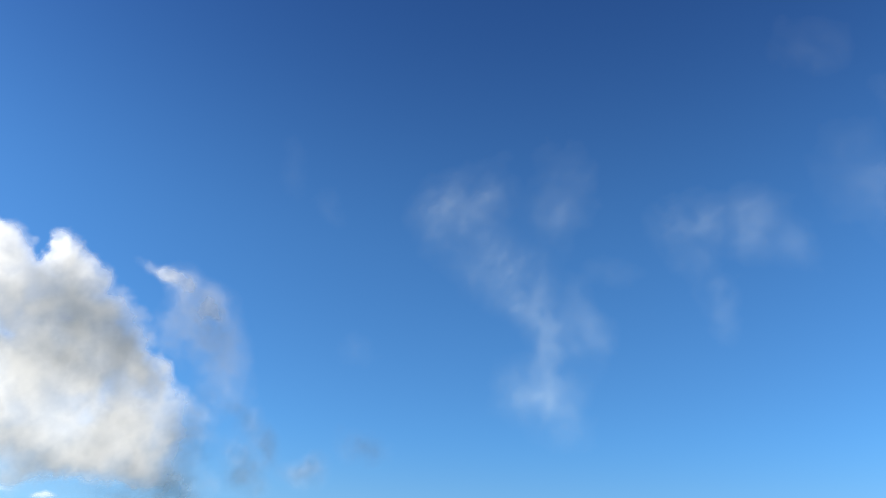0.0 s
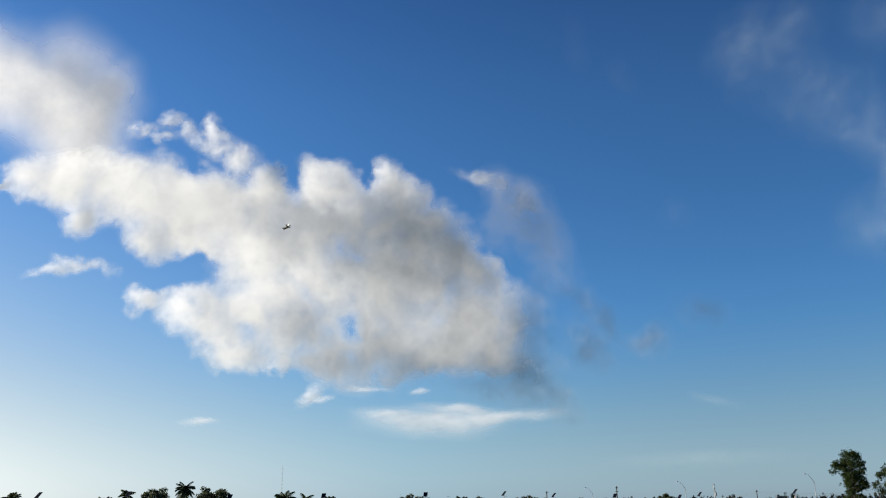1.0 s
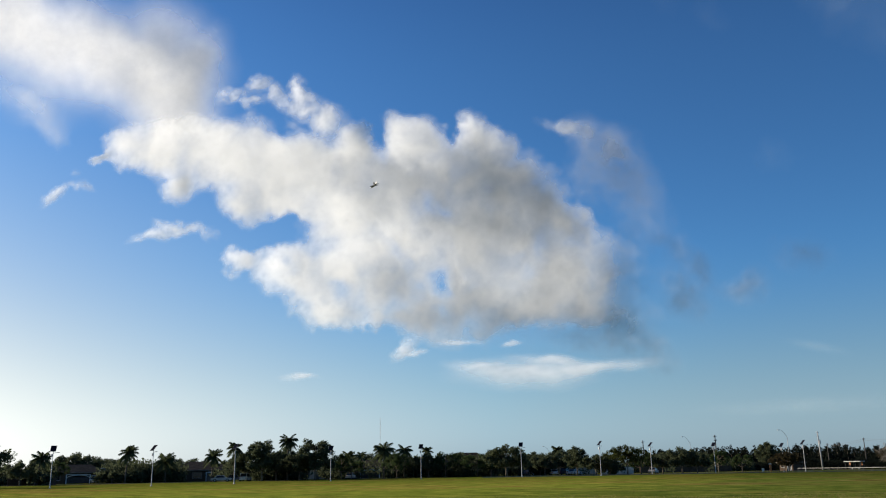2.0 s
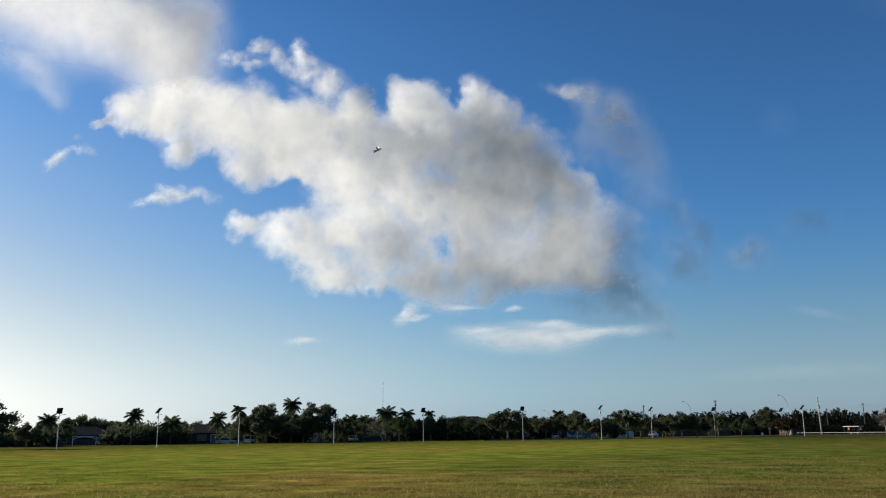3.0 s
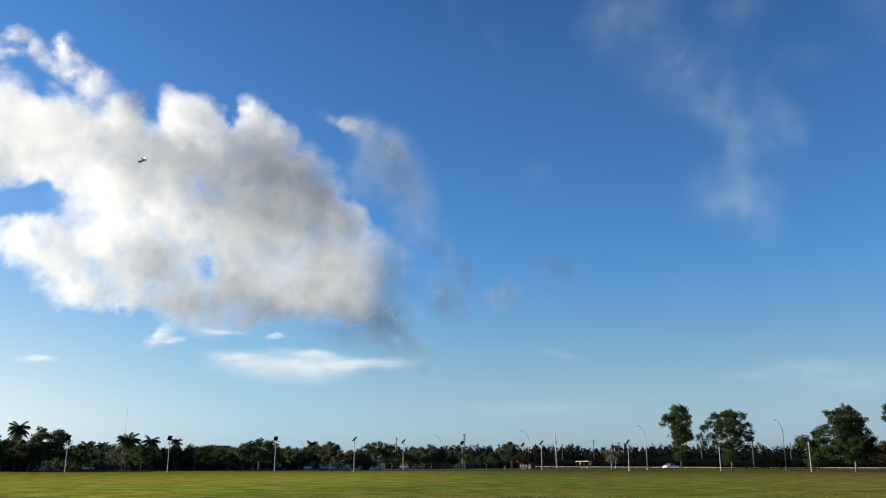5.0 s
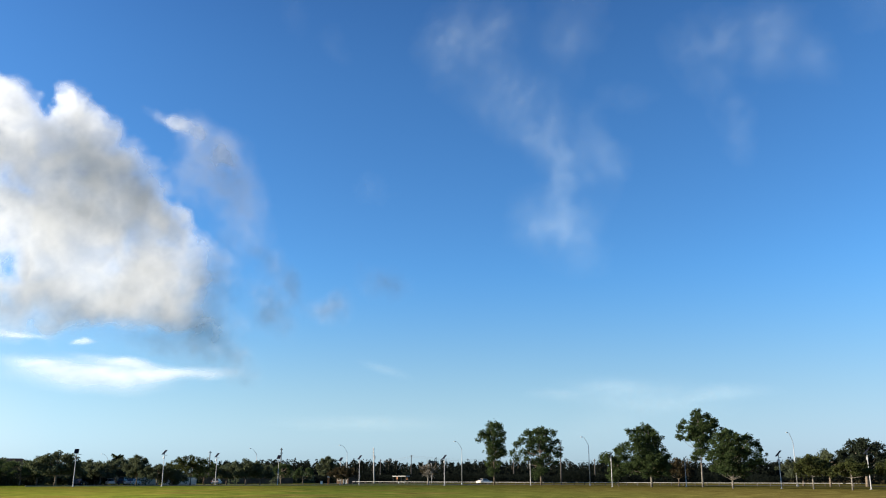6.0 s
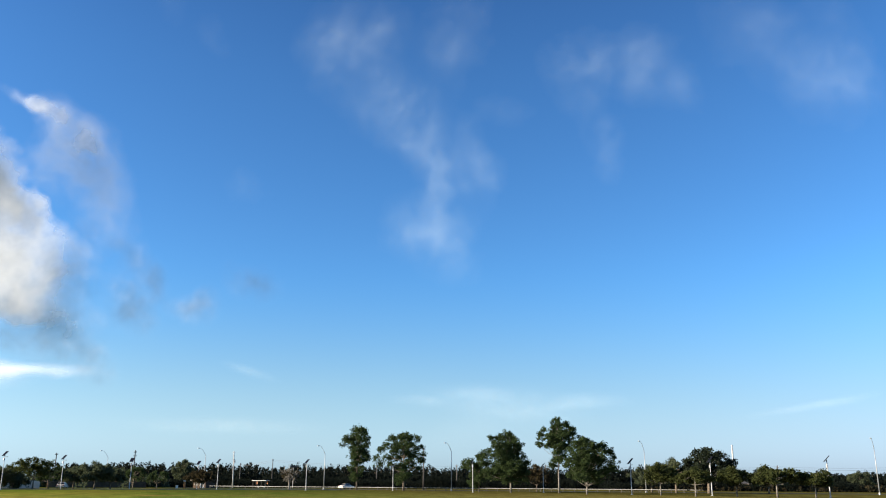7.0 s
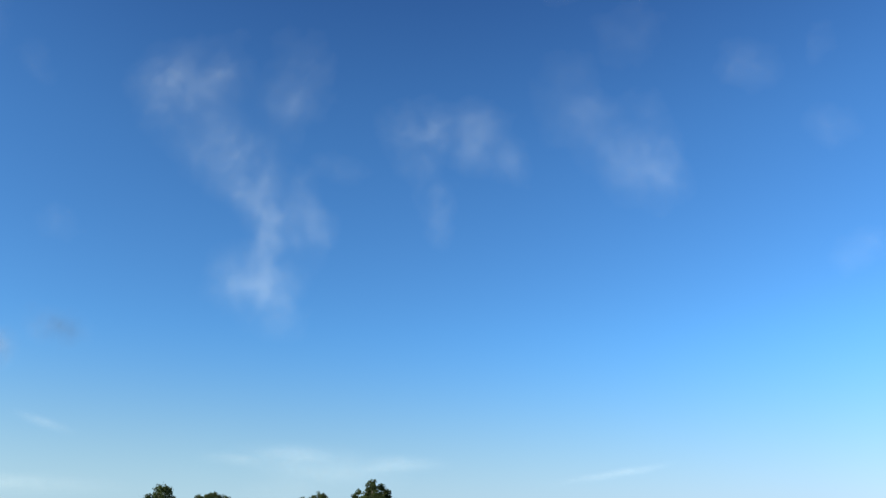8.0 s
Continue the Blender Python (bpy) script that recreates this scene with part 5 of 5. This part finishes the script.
garden_wall(at(14.9, 232), at(13.5, 231), 1.8, CREAM, "cream garden wall behind parked cars")
garden_wall(at(13.2, 228), at(11.2, 229), 1.7, CREAM, "cream panelled garden wall under a light tree")
garden_wall(at(10.8, 246), at(5.2, 256), 1.6, STUCCO_TAN, "brown-grey garden wall along the street")
garden_wall(at(50, 205), at(47.4, 214), 1.5, STUCCO_TAN, "tan garden wall under dark trees")


def shelter(az, d):
    """A bus shelter: a flat white roof on posts, a bench and an orange back."""
    root = thing("bus_shelter", "flat white-roofed bus shelter with orange panels", "bus shelter")
    part("roof", box(0, 0, 2.46, 6.4, 2.0, 0.16, 0.04), WHITE_WALL, root)
    for x in (-2.9, -1.0, 1.0, 2.9):
        for y in (-0.8, 0.8):
            part("post", box(x, y, 1.2, 0.08, 0.08, 2.42, 0.01), BLACK_METAL, root)
    for x in (-2.4, 2.2):
        part("end_panel", box(x, 0.78, 1.8, 0.4, 0.04, 0.9), ORANGE, root, "orange end panel")
    part("bench", join(box(0, 0.3, 0.46, 3.2, 0.4, 0.06, 0.01), box(-1.3, 0.3, 0.22, 0.08, 0.34, 0.44), box(1.3, 0.3, 0.22, 0.08, 0.34, 0.44)), GALV, root)
    put(root, az, d, -43, scale=0.86)


shelter(-1.75, 264)
pillar = thing("gate_pillar", "orange and white gate pillar by the street", "pillar")
part("shaft", box(0, 0, 1.0, 0.6, 0.6, 2.0, 0.03), ORANGE, pillar)
part("cap", box(0, 0, 2.2, 0.8, 0.8, 0.4, 0.06), WHITE_WALL, pillar)
put(pillar, 2.95, 236, scale=0.85)
box_post = thing("utility_cabinet", "small white utility cabinet on the grass", "cabinet")
part("body", box(0, 0, 0.6, 0.9, 0.6, 1.2, 0.03), WHITE_WALL, box_post)
part("lid", box(0, 0, 1.24, 1.0, 0.7, 0.08, 0.02), GALV, box_post)
put(box_post, 3.4, 232, scale=0.65)
sign = thing("road_sign", "small white sign on a thin post", "sign")
part("post", tube([(0, 0, -0.1), (0, 0, 2.4)], [0.04, 0.04], 6), GALV, sign)
part("plate", box(0, -0.06, 2.25, 1.5, 0.03, 0.7, 0.005), WHITE_WALL, sign)
put(sign, 44.85, 216, z=0.9)
far_sign = thing("road_sign", "dark overhead sign on a thin post beyond the bare tree", "sign")
part("post", tube([(0, 0, -0.1), (0, 0, 6.3)], [0.08, 0.06], 6), GALV, far_sign)
part("plate", box(0, -0.08, 6.2, 1.9, 0.05, 0.6, 0.01), BLACK_METAL, far_sign)
put(far_sign, -3.75, 262)


# ---- parked cars ----
def car(az, d, turn, paint, label, tall=1.45, length=4.5, boxy=0.0):
    """A car along its own x axis: body with wheel arches cut by its sills, glasshouse, wheels, lamps."""
    root = thing("car", label, "car", "parked cars")
    L, W = length / 2, 0.88
    deck = 0.82 + 0.1 * boxy
    low = [(-L, 0.32), (L, 0.32), (L, 0.62), (L - 0.12, deck - 0.08), (L * 0.52, deck + 0.04), (-L * (0.6 + 0.35 * boxy), deck + 0.06), (-L + 0.05, deck - 0.02), (-L, 0.6)]
    green = [(L * 0.5, deck + 0.02), (L * 0.2, tall), (-L * (0.42 + 0.4 * boxy), tall), (-L * (0.66 + 0.3 * boxy), deck + 0.04)]

    def loft(profile, w0, w1, z0, z1):
        vs, fs, n = [], [], len(profile)
        for s in (-1, 1):
            for x, z in profile:
                k = (z - z0) / (z1 - z0) if z1 > z0 else 0
                vs.append((x, s * (w0 + (w1 - w0) * max(0, k)), z))
        fs.append(tuple(range(n)))
        fs.append(tuple(range(2 * n - 1, n - 1, -1)))
        for i in range(n):
            j = (i + 1) % n
            fs.append((j, i, n + i, n + j))
        return vs, fs

    part("body", loft(low, W, W * 0.94, 0.32, deck), paint, root)
    cabin = part("cabin", loft(green, W * 0.92, W * 0.72, deck, tall), paint, root)
    mid_x, zt = (green[1][0] + green[2][0]) / 2, tall
    for s in (-1, 1):
        y0, y1 = W * 0.925 * s, W * 0.74 * s
        gl = [(green[0][0] - 0.22, y0 * 0.995 + 0.012 * s, deck + 0.08), (green[1][0] - 0.04, y1 + 0.014 * s, zt - 0.09), (green[2][0] + 0.05, y1 + 0.014 * s, zt - 0.09), (green[3][0] + 0.2, y0 * 0.995 + 0.012 * s, deck + 0.08)]
        part("side_window", (gl + [(a, b - 0.02 * s, c) for a, b, c in gl], [(0, 1, 2, 3), (7, 6, 5, 4), (0, 4, 5, 1), (1, 5, 6, 2), (2, 6, 7, 3), (3, 7, 4, 0)]), DARK_GLASS, cabin)
    for a, b, o in ((green[0], green[1], 0.02), (green[3], green[2], -0.02)):
        p, q = Vector((a[0], 0, a[1])).lerp(Vector((b[0], 0, b[1])), 0.12), Vector((a[0], 0, a[1])).lerp(Vector((b[0], 0, b[1])), 0.9)
        gl = [(p.x + o, -W * 0.82, p.z + 0.01), (p.x + o, W * 0.82, p.z + 0.01), (q.x + o, W * 0.66, q.z + 0.01), (q.x + o, -W * 0.66, q.z + 0.01)]
        part("windscreen" if o > 0 else "rear_window", (gl + [(x - o, y, z - 0.02) for x, y, z in gl], [(0, 1, 2, 3), (7, 6, 5, 4), (0, 4, 5, 1), (1, 5, 6, 2), (2, 6, 7, 3), (3, 7, 4, 0)]), DARK_GLASS, cabin)
    for x in (L * 0.62, -L * 0.6):
        for s in (-1, 1):
            wheel = part("wheel", tube([(x, s * (W - 0.2), 0.33), (x, s * (W + 0.01), 0.33)], [0.33, 0.33], 14), RUBBER, root)
            part("rim", tube([(x, s * (W + 0.0), 0.33), (x, s * (W + 0.02), 0.33)], [0.2, 0.18], 10), GALV, wheel)
    for s in (-1, 1):
        part("headlight", box(L - 0.03, s * W * 0.7, 0.66, 0.1, 0.32, 0.14, 0.02), CLEAR_LAMP, root)
        part("tail_light", box(-L + 0.02, s * W * 0.78, 0.7, 0.08, 0.22, 0.2, 0.02), RED_LAMP, root)
    put(root, az, d, turn)


car(37.8, 203, 32, CAR_SILVER, "silver car parked before the houses", 1.42)
car(36.3, 205, 112, CAR_WHITE, "white sport utility car parked before the houses", 1.8, 4.6, 0.9)
car(37.0, 209, 35, CAR_DARK, "dark car parked between others", 1.45)
car(45.2, 222, 122, CAR_WHITE, "white van parked beside a garage", 1.9, 4.6, 1.0)
car(18.0, 222, 85, CAR_DARK, "dark sedan parked by the street", 1.42)
car(16.35, 223, 118, CAR_WHITE, "white sedan parked by the street", 1.45, 4.3)
car(15.5, 224, 80, CAR_DARK, "dark van parked by the street", 1.7, 4.5, 0.8)
car(15.0, 220, 75, CAR_SILVER, "silver sedan parked by the street", 1.42)
car(10.0, 222, 88, CAR_WHITE, "white sedan parked by the garden wall", 1.42)
car(22.9, 224, 70, CAR_DARK, "dark sedan parked under trees", 1.42)
car(-7.2, 244, 38, CAR_WHITE, "white car on the street behind the rail fence", 1.36, 4.6, 0.1)
car(29.6, 212, 105, CAR_WHITE, "white small car under dark trees", 1.45, 3.9)


# ---- model jet in the air ----
def model_jet():
    root = thing("model_jet", "grey twin-tailed model jet aeroplane in flight", "model aeroplane")
    secs = [(0.62, 0.004, 0.004, 0.0), (0.54, 0.02, 0.02, 0.0), (0.42, 0.038, 0.04, 0.004), (0.28, 0.05, 0.062, 0.01), (0.12, 0.075, 0.06, 0.0), (-0.1, 0.095, 0.055, 0.0), (-0.32, 0.09, 0.05, 0.0), (-0.5, 0.07, 0.042, 0.0), (-0.56, 0.06, 0.036, 0.0)]
    vs, fs, n = [], [], 14
    for x, w, h, z in secs:
        for k in range(n):
            a = 2 * math.pi * k / n
            vs.append((x, w * math.cos(a), z + h * math.sin(a)))
    for i in range(len(secs) - 1):
        for k in range(n):
            fs.append((i * n + k, i * n + (k + 1) % n, (i + 1) * n + (k + 1) % n, (i + 1) * n + k))
    fs += [tuple(range(n))[::-1], tuple((len(secs) - 1) * n + k for k in range(n))]
    part("fuselage", (vs, fs), JET_GREY, root, smooth=True)
    part("canopy", tube([(0.36, 0, 0.04), (0.3, 0, 0.062), (0.18, 0, 0.066), (0.08, 0, 0.045)], [0.012, 0.03, 0.032, 0.012], 8), DARK_GLASS, root, smooth=True)

    def plate(pts, t, m=Matrix()):
        k = len(pts)
        vs2 = [m @ Vector((x, y, t)) for x, y in pts] + [m @ Vector((x, y, -t)) for x, y in pts]
        return vs2, [tuple(range(k)), tuple(range(2 * k - 1, k - 1, -1))] + [((i + 1) % k, i, k + i, k + (i + 1) % k) for i in range(k)]

    for s in (-1, 1):
        part("wing", plate([(0.12, 0.08 * s), (0.34, 0.05 * s), (0.1, 0.13 * s), (-0.08, 0.47 * s), (-0.2, 0.47 * s), (-0.24, 0.08 * s)], 0.008), JET_GREY, root)
        part("stabiliser", plate([(-0.4, 0.06 * s), (-0.55, 0.27 * s), (-0.63, 0.27 * s), (-0.58, 0.06 * s)], 0.006), JET_GREY, root)
        part("fin", plate([(-0.22, 0.03), (-0.4, 0.23), (-0.5, 0.23), (-0.46, 0.03)], 0.006, Matrix.Translation((0, 0.075 * s, 0.01)) @ Matrix.Rotation(radians(90 - 20 * s), 4, "X")), JET_GOLD, root, "paler grey-yellow tail fin")
        part("nozzle", tube([(-0.54, 0.035 * s, 0), (-0.62, 0.035 * s, 0)], [0.034, 0.028], 10), BLACK_METAL, root)
        part("intake", box(0.1, 0.085 * s, -0.015, 0.2, 0.045, 0.06, 0.01), JET_GREY, root)
    el = radians(19.0)
    d = 78.0
    place = at(28.2, d * math.cos(el), EYE + d * math.sin(el))
    root.matrix_world = Matrix.Translation(place) @ Matrix.Rotation(radians(90 + 26.5 + 30), 4, "Z") @ Matrix.Rotation(radians(6), 4, "Y") @ Matrix.Rotation(radians(-18), 4, "X")


model_jet()


# ---- grass standing on the near part of the field ----
def grass_blades():
    rng = np.random.default_rng(9)
    n = 170000
    d = 17 + 75 * rng.random(n) ** 1.3
    az = np.radians(rng.uniform(-24, 58, n))
    x, y = -np.sin(az) * d, np.cos(az) * d
    patch = fbm(x / 6.0, y / 14.0, 71, 4)
    h = (0.006 + 0.013 * rng.random(n)) * (1 + 1.4 * patch)
    h *= np.clip((98 - d) / 55, 0.15, 1)
    way = rng.random(n) * 6.283
    reach = np.maximum(h, 0.002) * rng.uniform(4.0, 10.0, n)
    lean = np.stack([np.cos(way) * reach, np.sin(way) * reach], 1)
    wd = rng.uniform(0.008, 0.02, n) * (1 + d / 50)
    ox, oy = -np.sin(way) * wd, np.cos(way) * wd
    z0 = np.zeros(n)
    base1, base2 = np.stack([x - ox, y - oy, z0], 1), np.stack([x + ox, y + oy, z0], 1)
    tip = np.stack([x + lean[:, 0], y + lean[:, 1], np.maximum(h, 0.002)], 1)
    vs = np.stack([base1, base2, tip], 1).reshape(-1, 3)
    fs = np.arange(3 * n).reshape(-1, 3)
    me = mesh_from("grass", vs.tolist(), fs.tolist(), [GRASS_BLADE])
    tagged(new("grass", me), "short tufts of park grass, green and straw", "grass", kind="stuff")


grass_blades()


def straw_tufts():
    """Pale stalks standing in small tufts on the worn part of the field."""
    rng = np.random.default_rng(19)
    n, each = 26000, 5
    d = 17 + 38 * rng.random(n) ** 1.2
    az = np.radians(rng.uniform(-22, 56, n))
    x, y = -np.sin(az) * d, np.cos(az) * d
    keep = fbm(x / 7.0, y / 9.0, 77, 4) + 0.25 * rng.random(n) + 0.006 * (30 - d) > 0.05
    x, y = np.repeat(x[keep], each), np.repeat(y[keep], each)
    m = len(x)
    x, y = x + rng.normal(size=m) * 0.03, y + rng.normal(size=m) * 0.03
    h = 0.025 + 0.06 * rng.random(m)
    a = rng.random(m) * 6.283
    wd = rng.uniform(0.004, 0.008, m)
    ox, oy = np.cos(a) * wd, np.sin(a) * wd
    z0 = np.zeros(m)
    tip = np.stack([x + rng.normal(size=m) * 0.02, y + rng.normal(size=m) * 0.02, h], 1)
    vs = np.stack([np.stack([x - ox, y - oy, z0], 1), np.stack([x + ox, y + oy, z0], 1), tip], 1).reshape(-1, 3)
    me = mesh_from("dry_grass", vs.tolist(), np.arange(3 * m).reshape(-1, 3).tolist(), [STRAW])
    tagged(new("dry_grass", me), "pale straw tufts standing in the worn grass", "grass", kind="stuff")


straw_tufts()
